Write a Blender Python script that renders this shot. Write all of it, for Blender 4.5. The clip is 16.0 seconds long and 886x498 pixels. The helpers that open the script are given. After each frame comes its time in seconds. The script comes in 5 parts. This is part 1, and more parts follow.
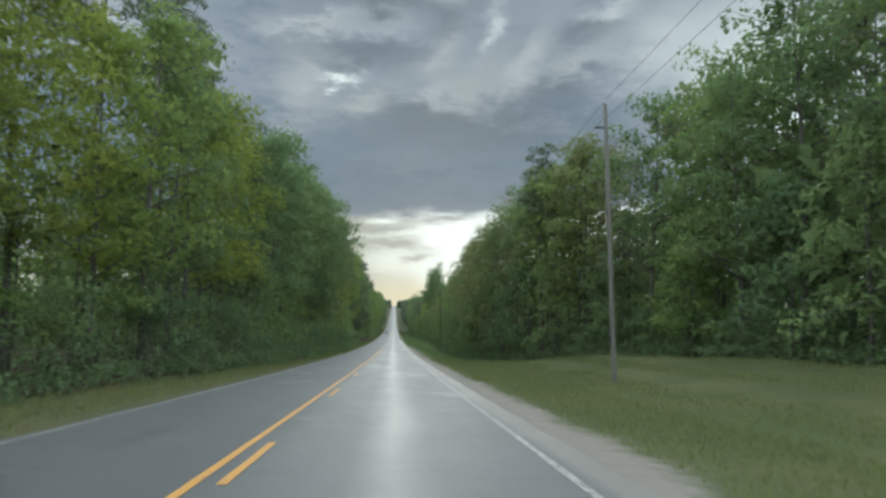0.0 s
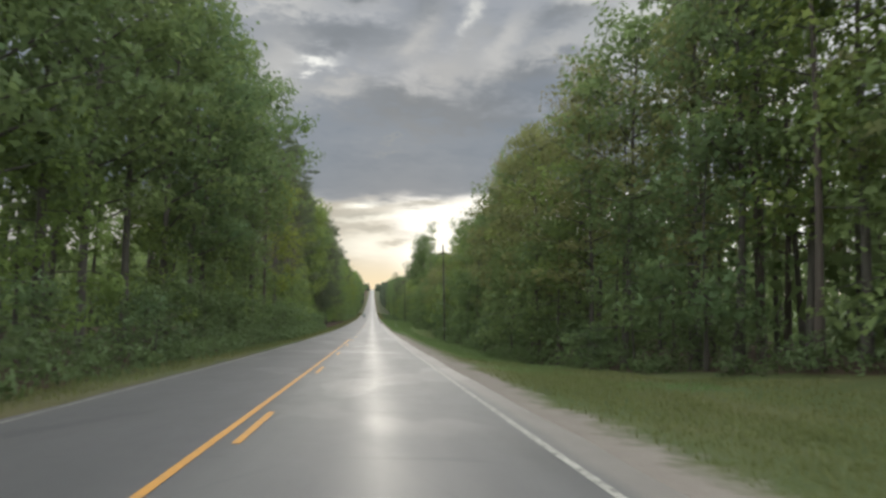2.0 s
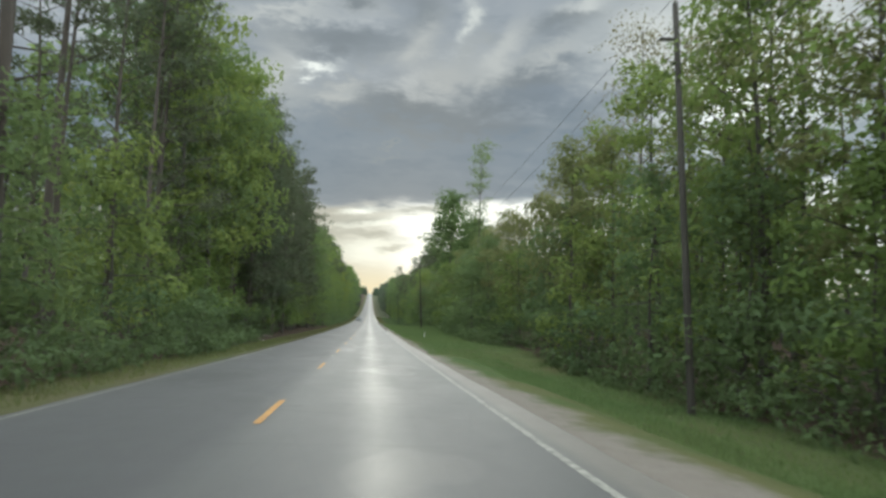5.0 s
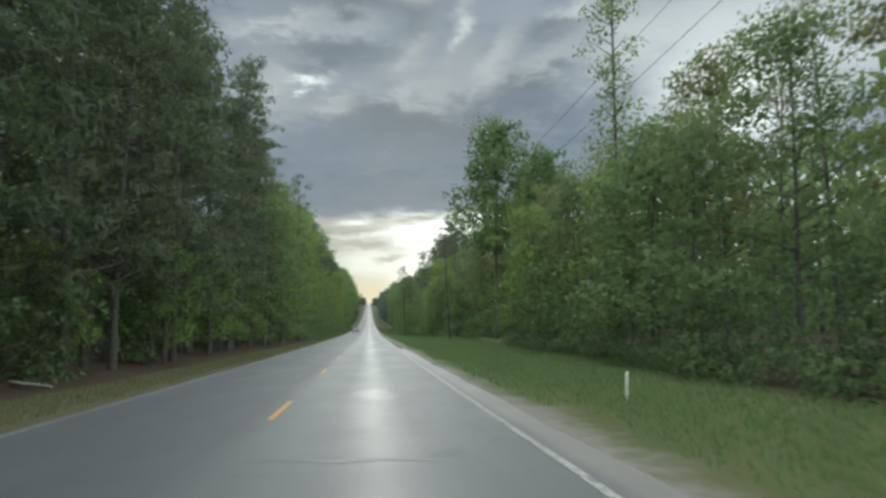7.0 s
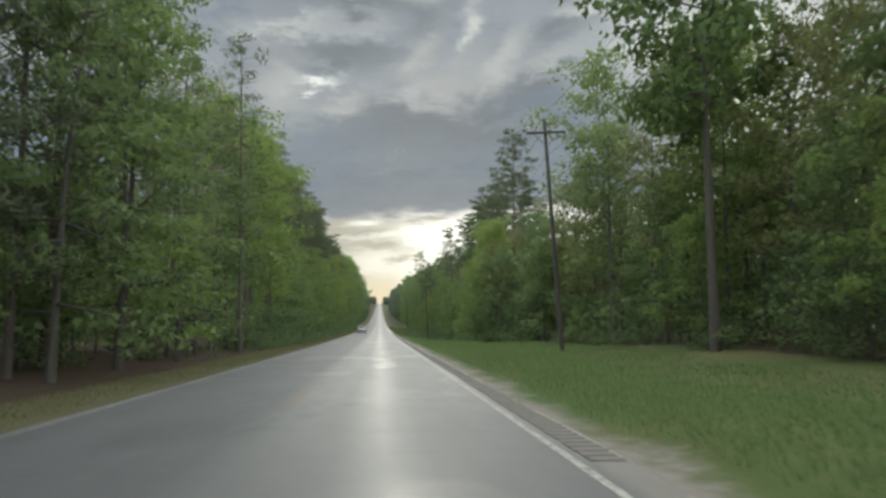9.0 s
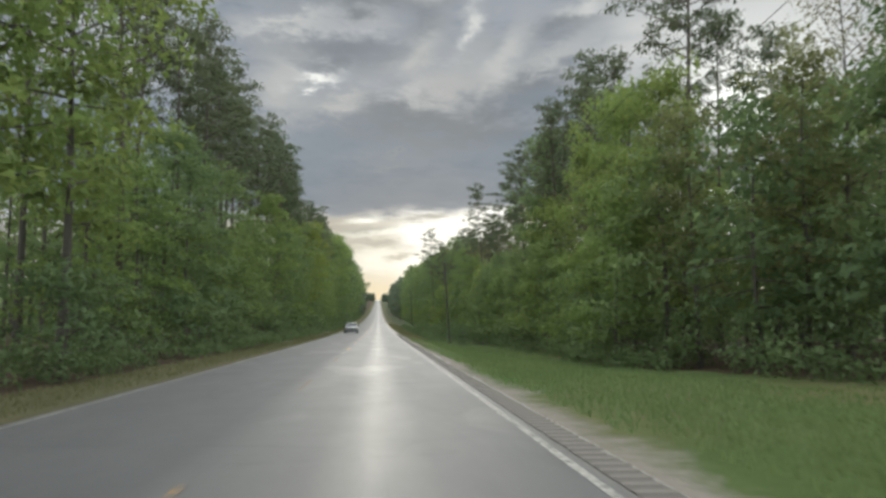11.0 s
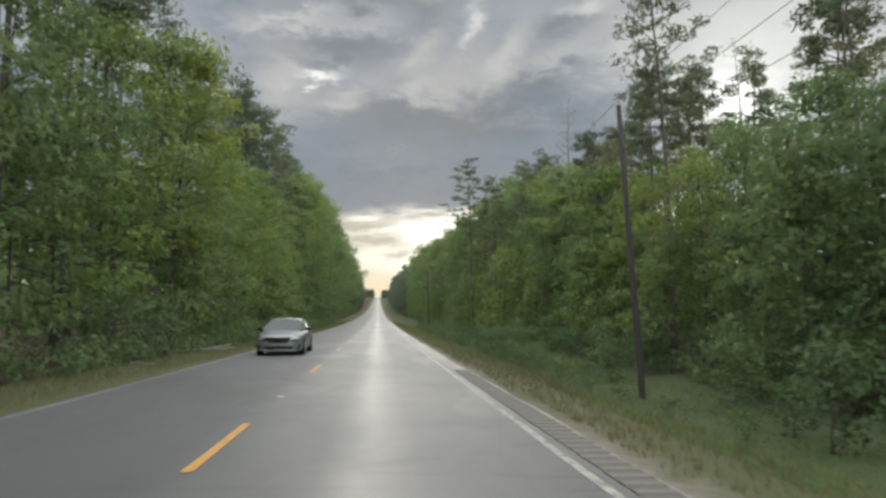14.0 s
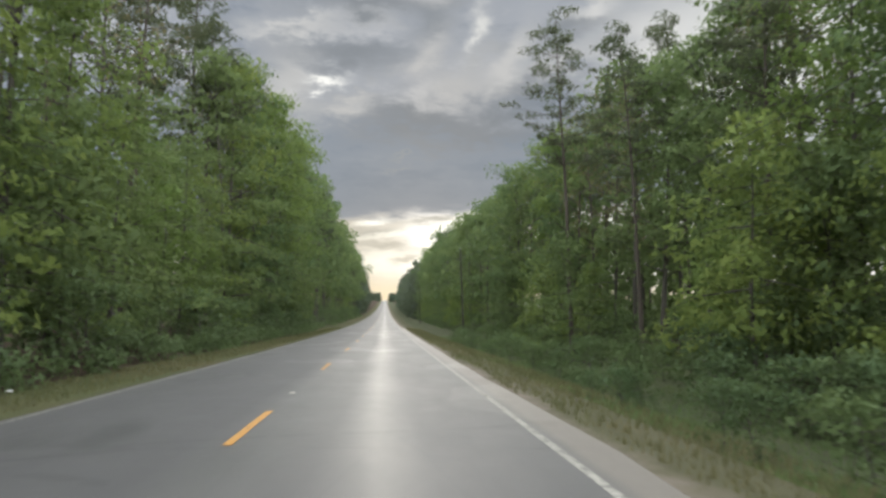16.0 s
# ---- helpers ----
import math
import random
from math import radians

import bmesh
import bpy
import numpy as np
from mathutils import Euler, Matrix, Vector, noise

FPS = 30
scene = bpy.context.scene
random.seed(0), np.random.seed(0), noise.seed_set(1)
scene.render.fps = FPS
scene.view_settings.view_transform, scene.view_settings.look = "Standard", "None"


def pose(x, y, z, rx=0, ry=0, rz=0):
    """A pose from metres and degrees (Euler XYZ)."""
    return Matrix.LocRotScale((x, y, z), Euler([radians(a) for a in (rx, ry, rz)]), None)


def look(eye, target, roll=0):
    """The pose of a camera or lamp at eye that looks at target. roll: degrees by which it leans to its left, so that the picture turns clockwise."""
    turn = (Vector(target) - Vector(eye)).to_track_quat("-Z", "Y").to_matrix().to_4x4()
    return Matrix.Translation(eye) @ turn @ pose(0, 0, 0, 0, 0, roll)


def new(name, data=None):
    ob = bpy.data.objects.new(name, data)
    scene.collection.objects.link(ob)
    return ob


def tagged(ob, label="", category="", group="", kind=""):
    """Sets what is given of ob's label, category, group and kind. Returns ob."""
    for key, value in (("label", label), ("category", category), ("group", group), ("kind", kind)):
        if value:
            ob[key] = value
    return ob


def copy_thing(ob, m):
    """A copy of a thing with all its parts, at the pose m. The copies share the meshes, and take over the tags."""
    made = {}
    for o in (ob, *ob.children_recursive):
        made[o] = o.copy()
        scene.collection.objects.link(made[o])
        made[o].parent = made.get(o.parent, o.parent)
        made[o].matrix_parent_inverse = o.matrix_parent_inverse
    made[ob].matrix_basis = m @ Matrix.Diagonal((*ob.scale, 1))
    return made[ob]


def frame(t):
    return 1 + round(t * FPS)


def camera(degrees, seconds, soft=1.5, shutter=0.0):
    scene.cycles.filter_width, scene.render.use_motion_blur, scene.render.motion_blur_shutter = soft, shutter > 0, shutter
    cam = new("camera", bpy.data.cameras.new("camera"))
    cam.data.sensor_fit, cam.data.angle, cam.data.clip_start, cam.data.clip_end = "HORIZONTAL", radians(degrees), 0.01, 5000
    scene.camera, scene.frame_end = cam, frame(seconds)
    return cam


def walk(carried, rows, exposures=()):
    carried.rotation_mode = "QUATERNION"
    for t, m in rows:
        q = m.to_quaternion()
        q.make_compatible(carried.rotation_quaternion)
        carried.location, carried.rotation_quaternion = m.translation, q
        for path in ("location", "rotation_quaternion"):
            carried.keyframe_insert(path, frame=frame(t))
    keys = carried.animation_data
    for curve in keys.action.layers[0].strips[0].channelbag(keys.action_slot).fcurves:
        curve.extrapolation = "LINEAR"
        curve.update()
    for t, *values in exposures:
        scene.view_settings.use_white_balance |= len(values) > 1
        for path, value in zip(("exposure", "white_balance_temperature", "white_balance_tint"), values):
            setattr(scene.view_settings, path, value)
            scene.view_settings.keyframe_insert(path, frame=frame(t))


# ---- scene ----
cam = camera(65.4, 16.0, soft=2.8, shutter=0.13)
PATH = [
    # seconds, x, y, z, pitch, roll, yaw
    (0.0, 1.69, -2.78, 1.563, 5.78, -1.40, -4.05),
    (0.5, 1.66, 9.08, 1.094, 5.27, -1.58, -4.85),
    (1.0, 1.64, 20.94, 0.645, 4.88, -1.56, -5.42),
    (1.5, 1.62, 32.80, 0.214, 4.61, -1.33, -5.77),
    (2.0, 1.59, 44.65, -0.196, 4.53, -1.01, -5.84),
    (2.5, 1.57, 56.64, -0.592, 4.57, -1.09, -5.84),
    (3.0, 1.56, 68.63, -0.967, 4.62, -1.38, -5.85),
    (3.5, 1.54, 80.62, -1.323, 4.66, -1.56, -5.85),
    (4.0, 1.52, 92.61, -1.659, 4.71, -1.74, -5.86),
    (6.5, 1.61, 151.48, -3.039, 5.66, -0.12, -6.23),
    (7.0, 1.62, 163.34, -3.266, 5.77, 0.34, -6.07),
    (7.5, 1.64, 175.20, -3.475, 5.83, 0.69, -5.84),
    (8.0, 1.65, 187.07, -3.667, 5.77, 0.85, -5.56),
    (8.5, 1.66, 198.73, -3.839, 5.78, 0.90, -5.34),
    (9.0, 1.68, 210.38, -3.998, 5.76, 0.65, -5.20),
    (9.5, 1.69, 222.04, -4.150, 5.72, 0.50, -5.21),
    (10.0, 1.71, 233.70, -4.296, 5.69, 0.25, -5.21),
    (12.5, 1.82, 291.72, -4.924, 5.45, 0.13, -5.36),
    (13.0, 1.84, 303.33, -5.029, 5.39, 0.21, -5.42),
    (13.5, 1.81, 315.08, -5.125, 5.44, -0.13, -5.43),
    (14.0, 1.77, 326.83, -5.208, 5.48, -0.27, -5.37),
    (14.5, 1.74, 338.58, -5.278, 5.50, -0.31, -5.23),
    (15.0, 1.77, 350.41, -5.336, 5.58, -0.19, -5.01),
    (15.5, 1.80, 362.24, -5.381, 5.66, -0.07, -4.86),
    (16.0, 1.82, 374.07, -5.412, 5.81, 0.05, -4.78),
]
walk(cam, [(t, pose(x, y, z, 90 + pitch, roll, yaw)) for t, x, y, z, pitch, roll, yaw in PATH],
     exposures=[(0.0, -0.06, 5800, 0), (0.5, -0.02, 6150, 4), (1.0, 0.03, 6500, 9.5), (1.5, 0.06, 6500, 9.5), (2.5, 0.12, 6500, 9.5), (4.0, 0.16, 6450, 6), (6.5, 0.02, 5950, 1), (7.5, 0.05, 6050, 2), (9.0, 0.05, 6400, 5), (12.5, 0.15, 6500, 10), (13.5, 0.13, 6600, 11), (14.5, 0.17, 6400, 7), (15.0, 0.16, 6420, 8), (15.7, 0.21, 6500, 10), (16.0, 0.22, 6500, 10)])

# the lie of the road: a long sag that falls gently, then climbs to a far crest
GRADES = [(-300, -0.0539), (-100, -0.0539), (0, -0.04), (100, -0.0262), (200, -0.0139), (300, -0.009), (400, 0.0003),
          (550, 0.0161), (800, 0.0285), (1200, 0.0349), (1680, 0.0378), (1760, -0.03), (5000, -0.03)]


def road_z(y):
    """Height of the road's middle, from its grades."""
    def upto(v):
        z = 0.0
        for (a, s), (b, e) in zip(GRADES, GRADES[1:]):
            if v <= a:
                break
            w = min(v, b)
            z += (w - a) * (s + (s + (e - s) * (w - a) / (b - a))) / 2
        return z
    return upto(y) - START_Z


START_Z = 0.0
START_Z = road_z(0.0)


# ---- sky and sun ----
SUN_HEADING, SUN_HEIGHT = 3.0, 9.0


def sky():
    world = bpy.data.worlds.new("overcast_evening")
    scene.world = world
    world.use_nodes = True
    nt = world.node_tree
    nt.nodes.clear()
    N, L = nt.nodes.new, nt.links.new

    def op(kind, a, b=None, c=None, clamp=False):
        n = N("ShaderNodeMath")
        n.operation, n.use_clamp = kind, clamp
        for i, v in enumerate((a, b, c)):
            if v is None:
                continue
            if isinstance(v, (int, float)):
                n.inputs[i].default_value = v
            else:
                L(v, n.inputs[i])
        return n.outputs[0]

    def ramp(fac, stops, interp="EASE"):
        n = N("ShaderNodeValToRGB")
        n.color_ramp.interpolation = interp
        el = n.color_ramp.elements
        while len(el) < len(stops):
            el.new(0.5)
        for e, (p, c) in zip(el, stops):
            e.position, e.color = p, (*c, 1) if len(c) == 3 else c
        L(fac, n.inputs[0])
        return n.outputs[0]

    def mix(fac, a, b, kind="MIX"):
        n = N("ShaderNodeMix")
        n.data_type, n.blend_type = "RGBA", kind
        for i, v in ((0, fac), (6, a), (7, b)):
            if isinstance(v, (int, float)):
                n.inputs[i].default_value = v
            elif isinstance(v, tuple):
                n.inputs[i].default_value = (*v, 1)
            else:
                L(v, n.inputs[i])
        return n.outputs[2]

    co = N("ShaderNodeTexCoord")
    xyz = N("ShaderNodeSeparateXYZ")
    L(co.outputs["Generated"], xyz.inputs[0])
    x, y, z = xyz.outputs
    # height above the horizon in degrees, and heading in degrees from straight ahead
    high = op("MULTIPLY", op("ARCSINE", z), 57.3)
    head = op("MULTIPLY", op("ARCTAN2", x, y), 57.3)
    # the cloud deck seen in perspective
    under = op("ADD", op("MAXIMUM", z, 0.0), 0.16)
    deck = N("ShaderNodeCombineXYZ")
    L(op("DIVIDE", x, under), deck.inputs[0])
    L(op("DIVIDE", y, under), deck.inputs[1])

    def cloud(scale, detail, rough, shift=(0, 0, 0), warp=0.6, stretch=(1, 1, 1)):
        m = N("ShaderNodeMapping")
        m.inputs["Location"].default_value = shift
        m.inputs["Scale"].default_value = stretch
        L(deck.outputs[0], m.inputs["Vector"])
        n = N("ShaderNodeTexNoise")
        n.inputs["Scale"].default_value = scale
        n.inputs["Detail"].default_value = detail
        n.inputs["Roughness"].default_value = rough
        n.inputs["Distortion"].default_value = warp
        L(m.outputs[0], n.inputs["Vector"])
        return n.outputs["Fac"]

    big = cloud(1.5, 5, 0.5, (3.1, 0.4, 0), 0.2)
    fine = cloud(5.5, 5, 0.55, (1.0, 7.0, 2), 0.25)
    fluff = cloud(13.0, 4, 0.6, (4.0, 2.0, 5), 0.3)
    body = op("ADD", op("ADD", op("MULTIPLY", big, 0.55), op("MULTIPLY", fine, 0.27)), op("MULTIPLY", fluff, 0.18))
    grey = ramp(body, [(0.38, (0.215, 0.25, 0.30)), (0.50, (0.335, 0.36, 0.40)), (0.62, (0.54, 0.55, 0.565))])
    # the dark bank low over the road
    bank = ramp(op("DIVIDE", op("ADD", high, op("MULTIPLY", op("SUBTRACT", fine, 0.5), 4.0)), 40.0),
                [(0.19, (0, 0, 0)), (0.235, (1, 1, 1)), (0.36, (0.85, 0.85, 0.85)), (0.47, (0, 0, 0))])
    grey = mix(op("MULTIPLY", bank, 0.82), grey, (0.152, 0.202, 0.262))
    drift_x = op("ADD", head, op("ADD", op("MULTIPLY", op("SUBTRACT", big, 0.5), 5.0), op("MULTIPLY", op("SUBTRACT", fine, 0.5), 6.0)))
    drift_y = op("ADD", high, op("ADD", op("MULTIPLY", op("SUBTRACT", fine, 0.5), 5.0), op("MULTIPLY", op("SUBTRACT", fluff, 0.5), 3.5)))

    def patches(under_tone, rows, at_x, at_y, warm=0.0):
        """Soft-edged places in the cloud: heading, height, breadth, depth, slope, tone, weight."""
        for hd, el, wide, tallness, slope, tone, much in rows:
            ca, sa = math.cos(radians(slope)), math.sin(radians(slope))
            dx, dy = op("SUBTRACT", at_x, hd), op("SUBTRACT", at_y, el)
            a = op("DIVIDE", op("ADD", op("MULTIPLY", dx, ca), op("MULTIPLY", dy, sa)), wide)
            b = op("DIVIDE", op("SUBTRACT", op("MULTIPLY", dy, ca), op("MULTIPLY", dx, sa)), tallness)
            r2 = op("ADD", op("MULTIPLY", a, a), op("MULTIPLY", b, b))
            thin = op("MULTIPLY", op("POWER", 2.718, op("MULTIPLY", r2, -1.0)), much, clamp=True)
            cool = 0.21 * max(0.0, 1 - tone / 0.45)
            under_tone = mix(thin, under_tone, (tone * (1 - cool), tone, tone * (1 + cool - warm)))
        return under_tone

    # heavier rolls of cloud, then thin places between them
    grey = patches(grey, ((-0.8, 25.6, 8.0, 1.3, 3, 0.19, 0.85), (-3.5, 21.4, 6.5, 1.5, -3, 0.205, 0.8), (2.5, 16.3, 6.5, 1.6, -3, 0.19, 0.8),
                          (15.7, 23.4, 3.5, 1.0, 14, 0.185, 0.85), (12.0, 18.9, 4.5, 1.3, 12, 0.20, 0.8), (4.0, 24.0, 2.0, 1.5, 50, 0.215, 0.7),
                          (9.0, 15.5, 5.0, 1.2, 4, 0.20, 0.6), (20.0, 15.5, 4.0, 2.0, 10, 0.24, 0.5)), drift_x, drift_y)
    grey = patches(grey, ((-8.4, 23.0, 4.5, 0.6, 8, 0.56, 0.85), (-8.5, 18.3, 2.5, 3.2, 0, 0.50, 0.8), (-3.4, 17.2, 2.6, 0.8, 12, 0.50, 0.8),
                          (3.6, 21.4, 2.4, 1.0, 55, 0.50, 0.75), (6.0, 19.2, 3.6, 1.7, 15, 0.46, 0.75), (8.2, 21.8, 1.6, 1.0, 60, 0.40, 0.6),
                          (10.4, 21.0, 3.2, 1.0, 56, 0.54, 0.8), (17.0, 24.6, 2.0, 0.7, 12, 0.62, 0.85), (14.0, 20.9, 3.0, 0.8, 14, 0.50, 0.7),
                          (22.0, 22.0, 5.0, 3.0, 0, 0.60, 0.75), (6.5, 26.5, 3.0, 1.0, 10, 0.40, 0.6)), drift_x, drift_y, 0.02)
    grey = patches(grey, ((-5.2, 19.3, 1.7, 0.55, 3, 0.95, 0.95), (7.6, 23.6, 1.5, 0.6, 66, 0.74, 0.75), (1.0, 12.9, 0.9, 0.3, 0, 0.30, 0.5),
                          (31.0, 19.0, 8.5, 7.0, 0, 0.85, 0.85), (28.7, 16.0, 3.2, 2.6, 0, 1.5, 0.9)), drift_x, drift_y, 0.05)
    # the clear strip under it: brightest towards the sun's side, creamy by the horizon, barred with thin cloud
    glow = ramp(op("DIVIDE", op("ADD", head, 6.0), 16.0), [(0.15, (0.43, 0.42, 0.375)), (0.40, (0.68, 0.66, 0.595)), (0.60, (1.15, 1.13, 1.07)), (1.0, (1.12, 1.10, 1.05))])
    slim_x = op("ADD", head, op("MULTIPLY", op("SUBTRACT", fine, 0.5), 3.0))
    slim_y = op("ADD", high, op("ADD", op("MULTIPLY", op("SUBTRACT", fluff, 0.5), 1.1), op("MULTIPLY", op("SUBTRACT", fine, 0.5), 0.8)))
    glow = patches(glow, ((0.4, 4.6, 4.0, 1.1, 0, 1.0, 0.8), (2.0, 7.25, 5.0, 0.28, 6, 1.15, 0.95), (-0.7, 8.05, 1.9, 0.20, 7, 1.2, 1.0),
                          (-1.0, 7.2, 2.2, 0.35, 5, 0.40, 0.95), (4.0, 8.3, 2.8, 0.32, 5, 0.42, 0.95), (-0.2, 6.1, 2.3, 0.38, -3, 0.42, 0.95),
                          (1.8, 5.0, 1.5, 0.32, 14, 0.45, 0.9), (3.2, 5.9, 1.2, 0.2, 4, 0.60, 0.5)), slim_x, slim_y, 0.10)
    cream = ramp(op("DIVIDE", high, 12.0), [(0.12, (1, 1, 1)), (0.36, (0, 0, 0))])
    glow = mix(cream, glow, (0.72, 0.655, 0.49))
    away = op("ABSOLUTE", op("SUBTRACT", head, 6.0))
    toward = ramp(op("DIVIDE", away, 180.0), [(0.06, (1, 1, 1)), (0.30, (0.45, 0.45, 0.45)), (0.7, (0.15, 0.15, 0.15))])
    glow = mix(toward, grey, glow)
    edge = op("ADD", op("ADD", high, op("MULTIPLY", op("SUBTRACT", fine, 0.5), 1.6)), op("MULTIPLY", op("SUBTRACT", head, 2.0), -0.05))
    low = ramp(op("DIVIDE", edge, 40.0), [(0.200, (1, 1, 1)), (0.226, (0, 0, 0))])
    clouds = mix(low, grey, glow)
    # overhead and behind, the thinner cloud lets more light through
    over = ramp(op("DIVIDE", high, 90.0), [(0.34, (0, 0, 0)), (0.62, (1, 1, 1))])
    behind = ramp(op("DIVIDE", away, 180.0), [(0.30, (0, 0, 0)), (0.52, (1, 1, 1))])
    pale = mix(body, (2.5, 2.63, 2.72), (3.9, 4.05, 4.1))
    clouds = mix(op("MAXIMUM", over, op("MULTIPLY", behind, 0.9)), clouds, pale)
    air = N("ShaderNodeTexSky")
    air.sky_type, air.sun_disc = "NISHITA", False
    air.sun_elevation, air.sun_rotation = radians(SUN_HEIGHT), radians(SUN_HEADING)
    clear = mix(1.0, air.outputs[0], (0.05, 0.05, 0.05), "MULTIPLY")
    full = mix(0.94, clear, clouds)
    bg = N("ShaderNodeBackground")
    bg.inputs["Strength"].default_value = 1.0
    L(full, bg.inputs["Color"])
    L(bg.outputs[0], N("ShaderNodeOutputWorld").inputs["Surface"])


sky()
sun = new("sun", bpy.data.lights.new("sun", "SUN"))
sun.data.energy, sun.data.angle, sun.data.color = 0.75, radians(34), (1.0, 0.94, 0.84)
_h, _e = radians(SUN_HEADING), radians(SUN_HEIGHT)
sun.matrix_world = look((math.sin(_h) * math.cos(_e) * 50, math.cos(_h) * math.cos(_e) * 50, math.sin(_e) * 50), (0, 0, 0))

# ---- materials ----
class Mat:
    """A node material with short ways to wire it."""

    def __init__(self, name, rough=0.6, metal=0.0):
        self.m = bpy.data.materials.new(name)
        self.m.use_nodes = True
        self.t = self.m.node_tree
        self.b = self.t.nodes["Principled BSDF"]
        self.out = self.t.nodes["Material Output"]
        self.b.inputs["Roughness"].default_value = rough
        self.b.inputs["Metallic"].default_value = metal

    def n(self, kind, **props):
        node = self.t.nodes.new(kind)
        for k, v in props.items():
            node.inputs[k].default_value = v
        return node

    def put(self, src, node, socket):
        if isinstance(src, (int, float)):
            node.inputs[socket].default_value = src
        elif isinstance(src, tuple):
            node.inputs[socket].default_value = (*src, 1) if len(src) == 3 else src
        else:
            self.t.links.new(src, node.inputs[socket])

    def math(self, kind, a, b=0.0, clamp=False):
        node = self.n("ShaderNodeMath")
        node.operation, node.use_clamp = kind, clamp
        self.put(a, node, 0)
        self.put(b, node, 1)
        return node.outputs[0]

    def mix(self, fac, a, b, kind="MIX"):
        node = self.n("ShaderNodeMix")
        node.data_type, node.blend_type = "RGBA", kind
        self.put(fac, node, 0)
        self.put(a, node, 6)
        self.put(b, node, 7)
        return node.outputs[2]

    def ramp(self, fac, stops, interp="LINEAR"):
        node = self.n("ShaderNodeValToRGB")
        node.color_ramp.interpolation = interp
        el = node.color_ramp.elements
        while len(el) < len(stops):
            el.new(0.5)
        for e, (p, c) in zip(el, stops):
            e.position, e.color = p, (*c, 1)
        self.put(fac, node, 0)
        return node.outputs[0]

    def where(self, scale=(1, 1, 1)):
        node = self.n("ShaderNodeMapping")
        self.t.links.new(self.n("ShaderNodeTexCoord").outputs["Object"], node.inputs["Vector"])
        node.inputs["Scale"].default_value = scale
        return node.outputs[0]

    def noise(self, scale, detail=4, rough=0.55, stretch=(1, 1, 1)):
        node = self.n("ShaderNodeTexNoise", Scale=scale, Detail=detail, Roughness=rough)
        self.t.links.new(self.where(stretch), node.inputs["Vector"])
        return node.outputs["Fac"]

    def xyz(self):
        node = self.n("ShaderNodeSeparateXYZ")
        self.t.links.new(self.n("ShaderNodeTexCoord").outputs["Object"], node.inputs[0])
        return node.outputs

    def bump(self, height, strength=0.3, distance=0.02):
        node = self.n("ShaderNodeBump", Strength=strength, Distance=distance)
        self.put(height, node, "Height")
        self.t.links.new(node.outputs[0], self.b.inputs["Normal"])

    def color(self, src):
        self.put(src, self.b, "Base Color")
        return self

    def rough(self, src):
        self.put(src, self.b, "Roughness")
        return self


def band(m, x, lo, hi, soft):
    """1 between lo and hi along x, fading over soft."""
    up = m.math("MULTIPLY", m.math("SUBTRACT", x, lo - soft / 2), 1 / soft, True)
    dn = m.math("MULTIPLY", m.math("SUBTRACT", hi + soft / 2, x), 1 / soft, True)
    return m.math("MULTIPLY", up, dn)


